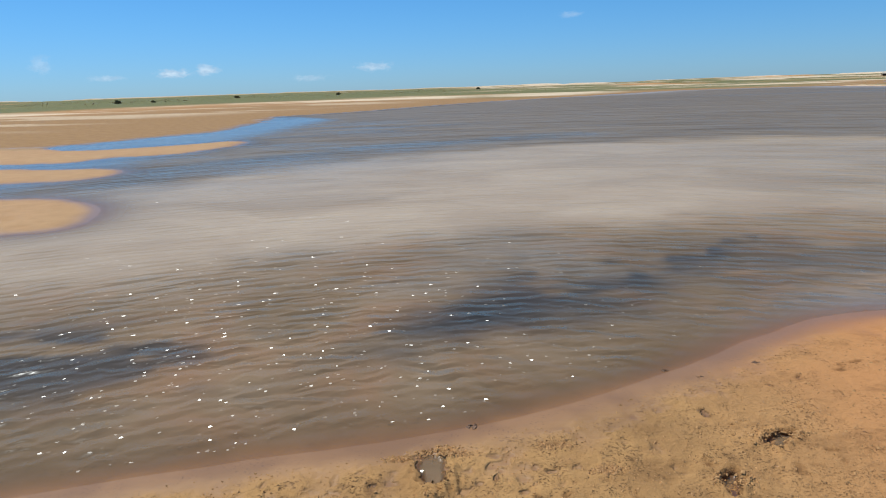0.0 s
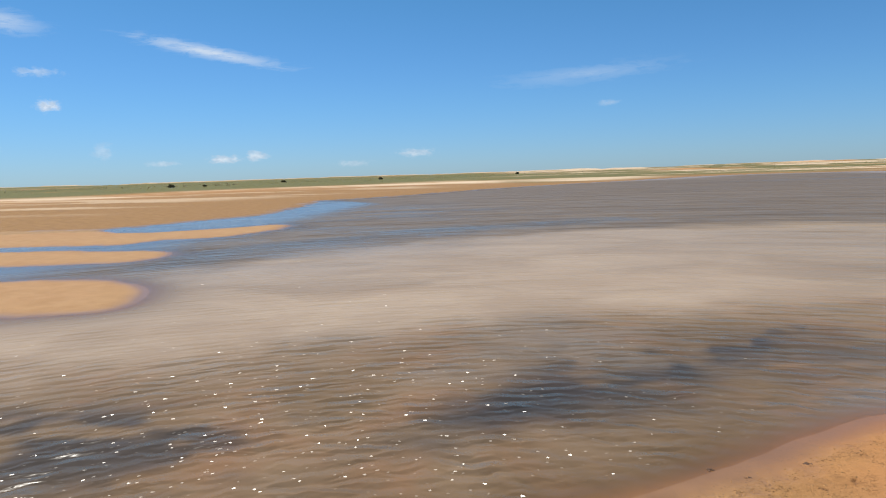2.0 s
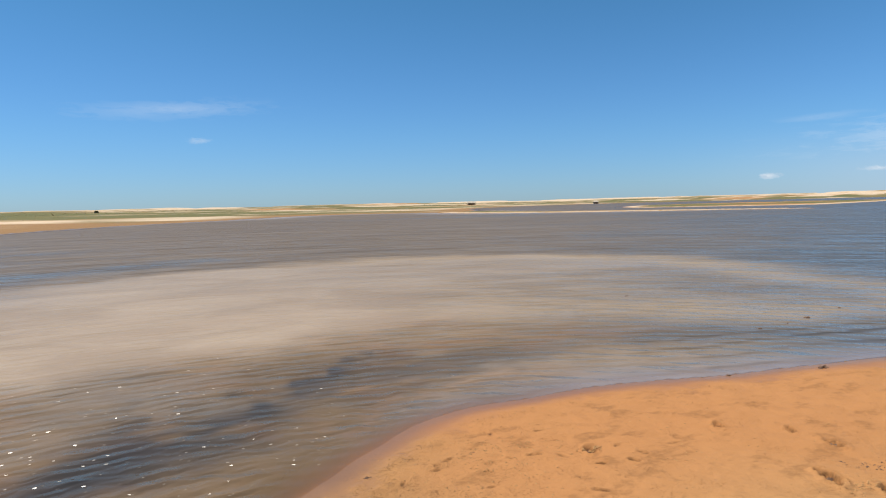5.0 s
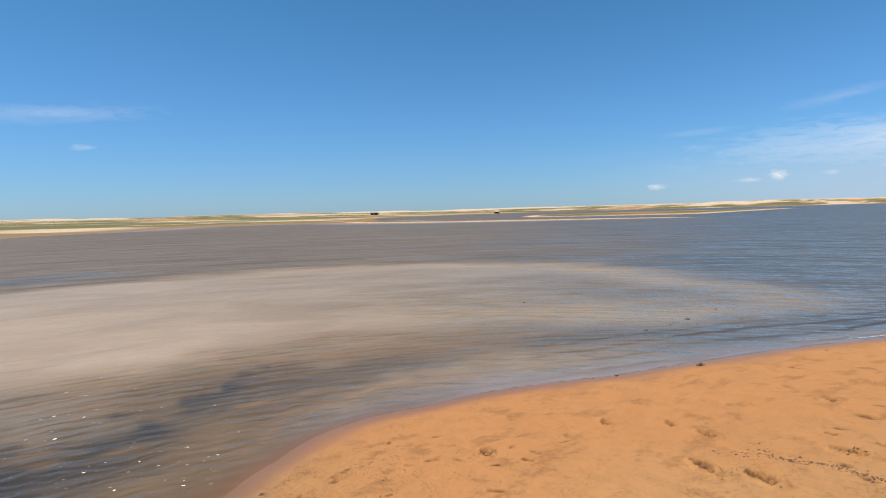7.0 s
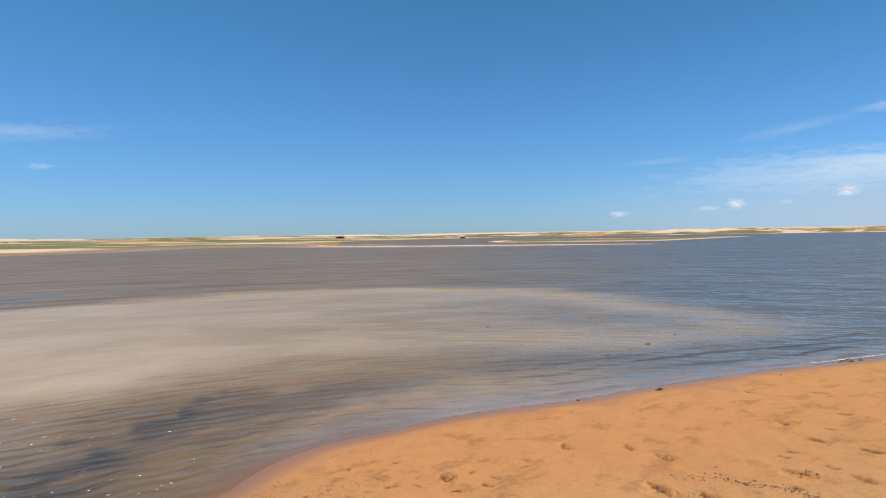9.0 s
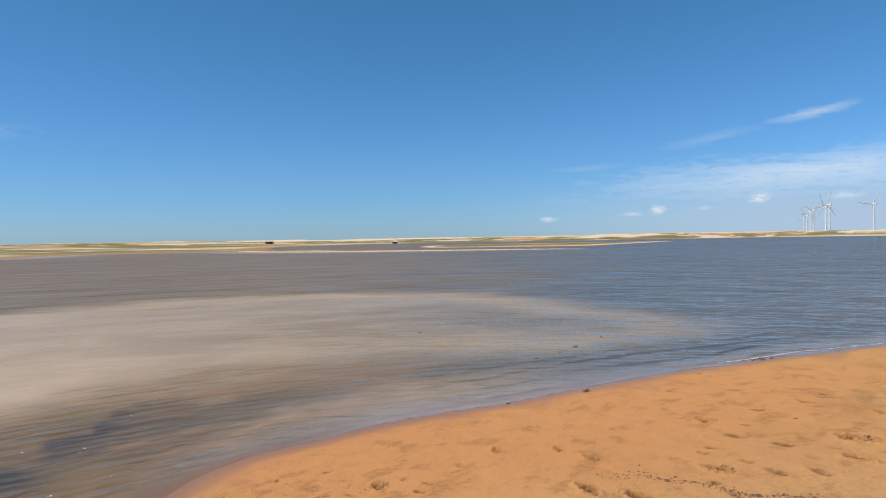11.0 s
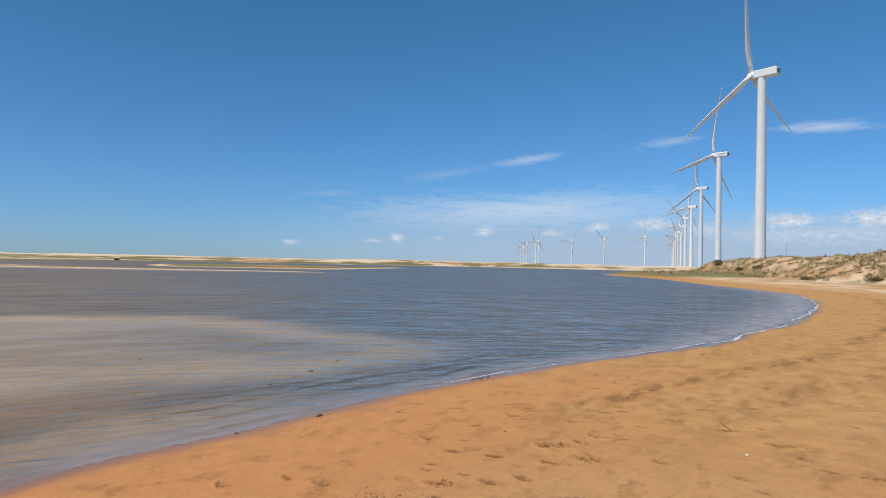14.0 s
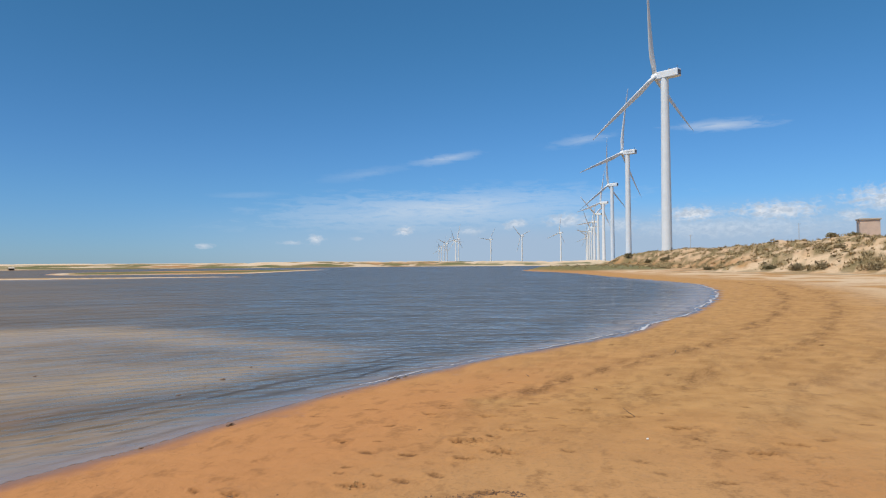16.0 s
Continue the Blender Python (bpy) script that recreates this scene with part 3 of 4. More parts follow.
    front = n.vec("ADD", n.vec("SCALE", radial, scale=n.span(draw.outputs[0], 0, 1, -0.30, -0.75, "LINEAR")),
                  n.vec("SCALE", across, scale=n.span(draw.outputs[1], 0, 1, -0.35, 0.35, "LINEAR")))
    slope = n.mix(steep, n.vec("ADD", tilt, n.vec("SCALE", chop, scale=n.math("MULTIPLY", rough_sea, n.span(rad, 5.0, 20.0, 0.9, 1.9)))), front)
    nrm = n.vec("NORMALIZE", n.vec("ADD", (0.0, 0.0, 1.0), slope))
    body = n.add("ShaderNodeBsdfDiffuse")
    n.put(body.inputs[0], c)
    n.put(body.inputs["Normal"], n.vec("NORMALIZE", n.vec("ADD", (0.0, 0.0, 1.0), n.vec("SCALE", tilt, scale=2.0))))
    clear = n.add("ShaderNodeBsdfTransparent")
    clear.inputs[0].default_value = (0.95, 0.92, 0.88, 1)
    under = n.add("ShaderNodeMixShader")
    n.put(under.inputs[0], n.math("MAXIMUM", deep, n.math("MULTIPLY", sky_wash, 0.75)))
    n.put(under.inputs[1], clear.outputs[0])
    n.put(under.inputs[2], body.outputs[0])
    shine = n.add("ShaderNodeBsdfGlossy")
    n.put(shine.inputs["Roughness"], n.span(steep, 0, 1, 0.19, 0.23, "LINEAR"))
    n.put(shine.inputs["Normal"], nrm)
    fres = n.add("ShaderNodeFresnel")
    fres.inputs[0].default_value = 1.33
    n.put(fres.inputs["Normal"], nrm)
    mix = n.add("ShaderNodeMixShader")
    n.put(mix.inputs[0], n.math("MULTIPLY", fres.outputs[0], n.span(n.math("MAXIMUM", n.math("MAXIMUM", calm, steep), n.math("MULTIPLY", sky_slate, 0.8)), 0, 1, 0.32, 0.95, "LINEAR")))
    n.put(mix.inputs[1], under.outputs[0])
    n.put(mix.inputs[2], shine.outputs[0])
    n.put(out.inputs[0], mix.outputs[0])
    return m


SAND = sand_material()
WATER = water_material()
WHITE = simple("turbine_paint", (0.84, 0.85, 0.84), 0.38, 0.4, 0.05, 0.3)
GREY = simple("grey_paint", (0.22, 0.23, 0.25), 0.5, 0.3, 0.1, 1.0)
PLASTER = simple("pink_plaster", (0.68, 0.50, 0.38), 0.85, 0.2, 0.10, 1.2, 0.004)
CONCRETE = simple("concrete", (0.52, 0.45, 0.37), 0.85, 0.2, 0.12, 2.0, 0.004)
DARKWOOD = simple("weathered_wood", (0.12, 0.09, 0.07), 0.85, 0.2, 0.3, 4.0)
THATCH = simple("dry_thatch", (0.48, 0.42, 0.33), 0.9, 0.1, 0.3, 3.0)
LEAF = simple("dry_olive_leaves", (0.33, 0.250, 0.135), 0.75, 0.2, 0.4, 0.9)
LEAFDARK = simple("dark_green_leaves", (0.23, 0.185, 0.095), 0.75, 0.2, 0.4, 0.9)
STRAW = simple("straw_grass", (0.46, 0.34, 0.18), 0.85, 0.1, 0.35, 0.7)
KELP = simple("dried_seaweed", (0.15, 0.085, 0.05), 0.8, 0.3, 0.4, 40.0)
SHELL = simple("bleached_shell", (0.75, 0.70, 0.62), 0.5, 0.4, 0.08, 30.0)
FOAM = simple("water_foam", (0.54, 0.51, 0.50), 0.6, 0.3, 0.08, 8.0)

# ---------------------------------------------------------------- ground and water
columns = np.concatenate((np.arange(-114, 46, 0.2), np.arange(46, 246, 4.0)))
rings = np.concatenate((np.array((0.01, 0.3, 0.6, 0.9, 1.2, 1.5, 1.75)), np.arange(2.0, 4.6, 0.013), np.arange(4.6, 9.0, 0.025), 9.0 * np.exp(np.arange(0, 6.22, 0.0195))))
gx, gy, gq = fan(rings, columns)
shape = land(gx, gy)
ground = sheet("ground", gx, gy, shape["z"], gq, {k: shape[k] for k in ("grass", "pale", "wet", "soak", "scuff_shade", "damp", "scrub", "tan", "grit")}, SAND)
tagged(ground, "orange sand beach, wet flats and pale grassy dunes", "ground", kind="structure")

columns = np.concatenate((np.arange(-114, 46, 0.4), np.arange(46, 246, 4.0)))
rings = np.concatenate((np.arange(1.6, 12.0, 0.06), 12.0 * np.exp(np.arange(0, 4.25, 0.024))))
wx, wy, wq = fan(rings, columns)
bed = land(wx, wy)
depth = np.maximum(-bed["z"], 0)
SILT = rounded(((-40, 7), (-6, 5.0), (-3.6, 5.3), (-1.4, 6.0), (0.6, 6.9), (1.7, 7.2), (3.0, 7.4), (4.6, 7.6), (6.2, 6.8), (8.3, 5.3),
                (9.6, 4.5), (11.1, 4.1), (12.9, 5.7), (14.0, 9.2), (14.3, 12.8), (13.5, 14.6), (12.3, 17), (9.7, 18.2), (7.2, 18.9), (4.5, 18.9),
                (1.5, 18.6), (-1.4, 17.6), (-3.6, 15.6), (-5.2, 13.2), (-6.4, 11.9), (-8.5, 11.6), (-40, 11.6)))
d_silt = inside(wx, wy, SILT) + (fbm(wx / 1.6, wy / 1.6, 91, 4) - 0.5) * 2.2
silt = (1 - 0.3 * step(2, 8, wx)) * (1 - 0.5 * step(3.5, 7.5, wx) * step(13, 8.5, wy)) * step(-0.9, 1.7, d_silt) * (0.6 + 0.4 * fbm(wx / 2.5, wy / 1.2, 92, 3))
rim = np.exp(-((d_silt - 0.9) / 1.1) ** 2) * step(3.0, 8.0, wx) * step(-1, 3, wy - 0.45 * wx + 1.0) * 0.5
WEED = rounded(((-1.0, 4.0), (0.1, 4.15), (1.1, 4.65), (1.6, 5.2), (2.0, 5.9), (2.8, 6.3), (2.7, 6.8), (1.8, 6.9), (1.2, 6.8), (0.7, 6.1), (0.2, 5.6), (-0.4, 4.8)))
d_weed = inside(wx, wy, WEED) + (fbm(wx * 1.6, wy * 1.6, 93, 4) - 0.5) * 0.8
weed = step(-0.45, 0.5, d_weed) * step(0.0, 0.5, fbm(wx * 2.2, wy * 4.0, 94, 3)) * 0.84
weed = weed * (1 - 0.75 * step(5.0, 5.7, wy) * step(0.62, 0.45, fbm(wx * 1.7, wy * 1.7, 100, 3)))
weed = np.maximum(weed, step(2.0, 0.6, np.hypot((wx + 3.1) / 1.2, (wy - 3.8) / 0.5)) * step(0.35, 0.6, fbm(wx * 2, wy * 3, 95, 3)) * 0.7)
weed = np.maximum(weed, 0.5 * step(1.5, 0.4, np.hypot((wx - 2.8) / 1.5, (wy - 5.7) / 1.0)) * step(0.30, 0.62, fbm(wx * 1.1, wy * 2.2, 103, 4)))
brown = step(7.5, 3.5, wx) * step(12, 4.0, -bed["beach"]) * step(40, 20, np.hypot(wx, wy)) * step(0.15, 0.5, fbm(wx * 0.5, wy * 0.9, 96, 3) + 0.2 * step(5.5, 3.5, wy) * step(3, 1, wx))
shoal = step(1.5, 0.3, np.hypot((wx - 4.5) / 2.0 + (wy - 5.1) * 0.08, (wy - 5.1 + 0.22 * (wx - 4.5)) / 0.55))
silt = np.maximum(silt, 0.38 * shoal * (0.6 + 0.6 * fbm(wx * 1.2, wy * 2.0, 101, 3)))
# painted sky reflection grows with bearing towards the cove; weaker bands edge the silt
sky_slate = step(0.45, 2.0, wx / np.maximum(wy, 1.0) + 0.5 * (fbm(wx / 6, wy / 6, 104, 3) - 0.5)) * step(1.0, 4.0, wx)
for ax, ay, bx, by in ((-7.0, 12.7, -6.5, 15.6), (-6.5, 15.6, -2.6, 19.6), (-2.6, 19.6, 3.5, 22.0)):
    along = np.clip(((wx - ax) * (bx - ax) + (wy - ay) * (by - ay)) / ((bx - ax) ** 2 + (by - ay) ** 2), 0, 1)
    sky_slate = np.maximum(sky_slate, 0.45 * step(1.3, 0.2, np.hypot(wx - ax - along * (bx - ax), (wy - ay - along * (by - ay)) * 0.8) + fbm(wx, wy, 102, 3) - 0.5))
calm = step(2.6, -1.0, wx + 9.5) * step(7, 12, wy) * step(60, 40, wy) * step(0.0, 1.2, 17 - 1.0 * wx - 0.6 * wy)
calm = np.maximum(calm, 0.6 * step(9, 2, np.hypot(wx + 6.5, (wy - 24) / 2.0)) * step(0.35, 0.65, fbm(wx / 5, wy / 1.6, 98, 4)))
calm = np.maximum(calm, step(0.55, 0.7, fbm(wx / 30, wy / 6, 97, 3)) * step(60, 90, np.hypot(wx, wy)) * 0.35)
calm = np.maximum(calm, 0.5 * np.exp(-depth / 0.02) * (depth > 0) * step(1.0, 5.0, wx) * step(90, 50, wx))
# strip along the waterline where the sky's sheen is put into the colour
sky_wash = np.exp(-(depth / (0.024 + 0.07 * step(9, 30, wx))) ** 2) * (depth > 0) * step(0.8, 4.0, wx) * step(90, 50, wx) * (0.55 + 0.5 * fbm(wx * 1.3, wy * 1.3, 99, 4))
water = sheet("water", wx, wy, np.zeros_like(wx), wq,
              dict(silt=silt, weed=weed, deep=1 - np.exp(-depth / 0.012), brown=brown, calm=calm, sky_slate=sky_slate, sky_wash=sky_wash, rim=rim, shore=-bed["beach"]), WATER)
tagged(water, "rippled shallow lagoon, brown with pale silt clouds", "water", kind="structure")

# ---------------------------------------------------------------- small builders
def mesh_of(bm, name, mat, smooth=False):
    me = bpy.data.meshes.new(name)
    bm.to_mesh(me)
    bm.free()
    me.materials.append(mat)
    if smooth:
        me.polygons.foreach_set("use_smooth", np.ones(len(me.polygons), bool))
    return me


def part(name, bm, mat, parent, label="", smooth=False):
    ob = new(name, mesh_of(bm, name, mat, smooth))
    ob.parent = parent
    return tagged(ob, label)


def thing(name, label, category, x, y, z, turn=0.0, group=""):
    ob = new(name)
    ob.empty_display_size = 0.2
    ob.matrix_basis = pose(x, y, z, 0, 0, turn)
    return tagged(ob, label, category, group)


def box(bm, size, at=(0, 0, 0), bevel=0.0, turn=None):
    m = Matrix.Translation(at) @ (turn or Matrix()) @ Matrix.Diagonal((*size, 1))
    made = bmesh.ops.create_cube(bm, size=1, matrix=m)["verts"]
    if bevel:
        edges = list({e for v in made for e in v.link_edges})
        bmesh.ops.bevel(bm, geom=edges, offset=bevel, segments=2, affect="EDGES", profile=0.5)


def tube(bm, stations, sides=24, cap=True):
    """A round body through (x, y, z, radius) stations along z or x."""
    rows = []
    for (x, y, z, r, axis) in stations:
        row = []
        for k in range(sides):
            a = 2 * math.pi * k / sides
            o = (r * math.cos(a), r * math.sin(a), 0) if axis == "z" else (0, r * math.cos(a), r * math.sin(a))
            row.append(bm.verts.new((x + o[0], y + o[1], z + o[2])))
        rows.append(row)
    for a, b in zip(rows, rows[1:]):
        for k in range(sides):
            bm.faces.new((a[k], a[(k + 1) % sides], b[(k + 1) % sides], b[k]))
    if cap:
        bm.faces.new(rows[0][::-1])
        bm.faces.new(rows[-1])


# ---------------------------------------------------------------- wind turbines
HUB, BLADE = 80.0, 48.0


def blade_mesh():
    """One blade along +z, its chord mostly along y, thin at the tip and slightly bent."""
    bm = bmesh.new()
    rows = []
    for k in range(17):
        s = k / 16
        zz = 1.2 + s * (BLADE - 1.2)
        if s < 0.12:
            chord, thick = 2.0 + (3.3 - 2.0) * step(0.03, 0.12, s), 1.9 - 0.9 * step(0.0, 0.12, s)
        else:
            chord = 3.1 * (1 - (s - 0.12) / 0.88) ** 0.85 + 0.2
            thick = 0.28 * chord * (1 - 0.5 * s)
        twist = radians(-14 * (1 - s) ** 2 - 3)
        bend = 2.2 * s * s
        row = []
        for j in range(10):
            a = 2 * math.pi * j / 10
            u, v = 0.5 * chord * math.cos(a) + 0.18 * chord * step(0.05, 0.2, s), 0.5 * thick * math.sin(a)
            row.append(bm.verts.new((v * math.cos(twist) - u * math.sin(twist) - bend,
                                     u * math.cos(twist) + v * math.sin(twist), zz)))
        rows.append(row)
    for a, b in zip(rows, rows[1:]):
        for j in range(10):
            bm.faces.new((a[j], a[(j + 1) % 10], b[(j + 1) % 10], b[j]))
    bm.faces.new(rows[0][::-1])
    bm.faces.new(rows[-1])
    return mesh_of(bm, "blade", WHITE, True)


def turbine(x, y, phase, marked=False):
    z = ground_at(x, y) - 0.3
    top = HUB - z - 1.7
    t = thing("wind_turbine", "white three-bladed wind turbine on a tall tapered tower", "wind turbine", x, y, z, 90 + WIND, "row of wind turbines")
    bm = bmesh.new()
    tube(bm, [(0, 0, 0, 2.15, "z"), (0, 0, top * 0.33, 1.98, "z"), (0, 0, top * 0.66, 1.78, "z"), (0, 0, top, 1.55, "z")], 28, False)
    part("tower", bm, WHITE, t, smooth=True)
    for k in (0.33, 0.66):
        rad = 2.15 + (1.55 - 2.15) * k + 0.04
        bm = bmesh.new()
        tube(bm, [(0, 0, top * k - 0.1, rad, "z"), (0, 0, top * k + 0.1, rad, "z")], 28)
        part("tower_flange", bm, WHITE, t)
    bm = bmesh.new()
    box(bm, (0.12, 1.0, 2.2), (-2.1, 0.0, 1.9), 0.04)
    part("tower_door", bm, GREY, t, "grey steel door at the tower foot")
    bm = bmesh.new()
    box(bm, (9.4, 3.3, 3.1), (-1.8, 0, top + 1.55), 0.35)
    nacelle = part("nacelle", bm, WHITE, t, "long white box-shaped nacelle")
    for k in range(6 * marked):
        bm = bmesh.new()
        box(bm, (0.55, 0.06, 0.7), (-4.6 + k * 0.8, 1.66, top + 1.7))
        part("marking", bm, GREY, nacelle, "plain grey mark")
    bm = bmesh.new()
    box(bm, (0.08, 2.4, 1.9), (-6.52, 0, top + 1.6), 0.0)
    part("rear_vent", bm, GREY, nacelle, "grey vent in the rear end")
    bm = bmesh.new()
    box(bm, (0.7, 1.8, 0.7), (-2.4, 0, top + 3.4), 0.08)
    part("roof_hatch", bm, GREY, nacelle, "grey hatch on the nacelle roof")
    bm = bmesh.new()
    tube(bm, [(-5.9, 0.6, top + 3.05, 0.07, "z"), (-5.9, 0.6, top + 4.3, 0.05, "z")], 6)
    box(bm, (0.12, 1.1, 0.12), (-5.9, 0.6, top + 4.2))
    part("wind_sensor", bm, GREY, nacelle, "thin mast with a wind vane")
    bm = bmesh.new()
    tube(bm, [(-1.6, 0, 0, 1.35, "x"), (-0.3, 0, 0, 1.5, "x"), (0.7, 0, 0, 1.35, "x"), (1.4, 0, 0, 0.85, "x"), (1.75, 0, 0, 0.25, "x")], 20)
    hub = part("hub", bm, WHITE, t, "rounded white hub", True)
    hub.matrix_basis = pose(4.4, 0, top + 1.7, 0, -6, 0) @ pose(0, 0, 0, phase, 0, 0)
    for k in range(3):
        b = new("blade", BLADE_MESH)
        b.parent = hub
        b.matrix_basis = pose(0, 0, 0, 120 * k, 0, 0) @ pose(0, 0, 0, 0, 6.5, 0)
    return t


BLADE_MESH = blade_mesh()
phases = (-10, 8, -4, 12, 62, 20, 85, 33, 50, 12)
turbine(286.5, -17.4, phases[0])
for k in range(1, 10):
    turbine(286.5 + 193 * k, -17.4 + 13.9 * k, phases[k], k == 1)
for az_deg, dist, phase in ((-84.8, 1660, 10), (-81.5, 1830, 70), (-78.8, 2060, 35), (-76.0, 2000, 15), (-75.75, 2160, 95),
                            (-75.0, 2400, 50), (-74.75, 2700, 20), (-74.5, 3050, 80), (-74.3, 3500, 0)):
    v = toward(az_deg, 0) * dist
    turbine(v.x, v.y, phase)

# ---------------------------------------------------------------- service building on the dune
def service_building(x, y, turn):
    z = ground_at(x, y) - 0.25
    t = thing("service_building", "small square pinkish building with flat slab roof on dune", "building", x, y, z, turn)
    bm = bmesh.new()
    box(bm, (2.8, 2.8, 3.0), (0, 0, 1.5), 0.03)
    part("wall", bm, PLASTER, t)
    bm = bmesh.new()
    box(bm, (3.1, 3.1, 0.26), (0, 0, 3.12), 0.04)
    part("roof", bm, CONCRETE, t, "overhanging concrete slab roof")
    bm = bmesh.new()
    box(bm, (1.1, 0.08, 2.2), (0.2, 1.42, 1.35), 0.02)
    part("door", bm, GREY, t, "dark steel door")
    return t


spot = toward(-107.6, 0) * 128
service_building(spot.x, spot.y, -6)


# ---------------------------------------------------------------- huts and poles far off
def beach_hut(az_deg, dist, wide, deep, tall, label):
    v = toward(az_deg, 0) * dist
    t = thing("beach_hut", label, "hut", v.x, v.y, ground_at(v.x, v.y) - 0.1, az_deg)
    for sx in (-1, 1):
        for sy in (-1, 1):
            bm = bmesh.new()
            tube(bm, [(sx * wide * 0.42, sy * deep * 0.4, 0, 0.12, "z"), (sx * wide * 0.42, sy * deep * 0.4, tall * 0.62, 0.10, "z")], 8)
            part("post", bm, DARKWOOD, t)
    bm = bmesh.new()
    box(bm, (wide * 0.7, 0.15, tall * 0.5), (0, deep * 0.3, tall * 0.25), 0.02)
    part("back_wall", bm, DARKWOOD, t)
    bm = bmesh.new()
    w, d, h, e = wide / 2, deep / 2, tall * 0.6, 0.18
    ring = [bm.verts.new(q) for q in ((-w, -d, h), (w, -d, h), (w, d, h), (-w, d, h))]
    low = [bm.verts.new((q.co.x, q.co.y, h - e)) for q in ring]
    ridge = [bm.verts.new((-w * 0.45, 0, tall)), bm.verts.new((w * 0.45, 0, tall))]
    for f in ((ring[0], ring[1], ridge[1], ridge[0]), (ring[2], ring[3], ridge[0], ridge[1]), (ring[1], ring[2], ridge[1]), (ring[3], ring[0], ridge[0])):
        bm.faces.new(f)
    for k in range(4):
        bm.faces.new((low[k], low[(k + 1) % 4], ring[(k + 1) % 4], ring[k]))
    bm.faces.new(low[::-1])
    part("roof", bm, THATCH, t, "low thatched roof")
    return t


beach_hut(-30.8, 430, 6.5, 5.0, 2.5, "low open hut with pale thatched roof on far dunes")
beach_hut(-41.4, 430, 3.8, 3.6, 2.1, "small dark open hut on the far dunes")


def utility_pole(az_deg, dist, tall):
    v = toward(az_deg, 0) * dist
    t = thing("utility_pole", "thin pale concrete utility pole with a crossarm", "utility pole", v.x, v.y, ground_at(v.x, v.y) - 0.2, az_deg, "utility poles")
    bm = bmesh.new()
    tube(bm, [(0, 0, 0, 0.14, "z"), (0, 0, tall, 0.09, "z")], 8)
    part("pole", bm, CONCRETE, t)
    bm = bmesh.new()
    box(bm, (1.6, 0.1, 0.1), (0, 0.12, tall - 0.6), 0.02)
    part("crossarm", bm, CONCRETE, t)
    for k in (-1, 0, 1):
        bm = bmesh.new()
        tube(bm, [(k * 0.7, 0.12, tall - 0.52, 0.06, "z"), (k * 0.7, 0.12, tall - 0.3, 0.04, "z")], 6)
        part("insulator", bm, GREY, t)


utility_pole(-103.1, 330, 14)
utility_pole(-95.3, 420, 14)

# ---------------------------------------------------------------- plants
def leaves(bm, centre, spread, count, size, gen, up=0.3):
    """Small leaf blades strewn through a lumpy mound."""
    lobes = [(gen.normal(0, 0.42, 2), gen.uniform(0.35, 0.75)) for _ in range(6)]
    for _ in range(count):
        (lx, ly), lr = lobes[gen.integers(6)]
        a, e, q = gen.uniform(0, 6.283), math.asin(gen.uniform(0, 1)), lr * gen.uniform(0.55, 1.05)
        p = Vector((centre[0] + spread[0] * (lx + q * math.cos(a) * math.cos(e)), centre[1] + spread[1] * (ly + q * math.sin(a) * math.cos(e)),
                    centre[2] + spread[2] * (q * math.sin(e) * 1.2)))
        u = Vector(gen.normal(0, 1, 3)).normalized() * size * gen.uniform(0.6, 1.4)
        w = Vector(gen.normal(0, 1, 3)).cross(u).normalized() * size * 0.45
        u.z = abs(u.z) + up * size
        bm.faces.new([bm.verts.new(p - w * 0.3), bm.verts.new(p + w + u * 0.5), bm.verts.new(p + u), bm.verts.new(p - w + u * 0.5)])


def shrub(az_deg, dist, wide, tall, mat, label, seed, group="shrubs"):
    gen = np.random.default_rng(seed)
    v = toward(az_deg, 0) * dist
    t = thing("shrub", label, "shrub", v.x, v.y, ground_at(v.x, v.y) - 0.1, 0, group)
    bm = bmesh.new()
    for k in range(5):
        a = gen.uniform(0, 6.28)
        x2, y2 = math.cos(a) * wide * 0.25, math.sin(a) * wide * 0.25
        tube(bm, [(0, 0, 0, 0.05, "z"), (x2 * 0.5, y2 * 0.5, tall * 0.35, 0.035, "z"), (x2, y2, tall * 0.75, 0.015, "z")], 5)
    part("stems", bm, DARKWOOD, t)
    bm = bmesh.new()
    leaves(bm, (0, 0, 0.1), (wide * 0.45, wide * 0.45, tall * 0.75), 900, 0.16 * max(1, dist / 110), gen)
    part("crown", bm, mat, t)
    return t


for az_deg, dist, wide, tall, dark, seed in (
        (-102.9, 101, 2.9, 1.7, False, 1), (-104.6, 100, 3.2, 1.6, False, 2), (-101.2, 107, 1.4, 0.9, True, 3), (-99.3, 118, 1.8, 0.9, False, 4),
        (-107.8, 95, 3.0, 1.4, False, 5), (-106.0, 112, 2.4, 1.0, False, 6), (-96.6, 135, 2.0, 1.0, True, 7), (-93.4, 178, 3.4, 1.6, True, 8),
        (-92.0, 190, 2.4, 1.2, True, 9), (-90.4, 205, 3.0, 1.5, True, 10), (-86.6, 232, 5.5, 1.9, True, 11), (-85.2, 226, 2.4, 1.0, True, 12),
        (-106.9, 126, 2.6, 1.2, True, 13), (-109.0, 124, 2.4, 1.1, True, 14), (-105.4, 128, 2.2, 1.1, True, 15)):
    shrub(az_deg, dist, wide, tall, LEAFDARK if dark else LEAF,
          "dark green low shrub on the dune" if dark else "dry olive-green spreading shrub on the dune", seed)
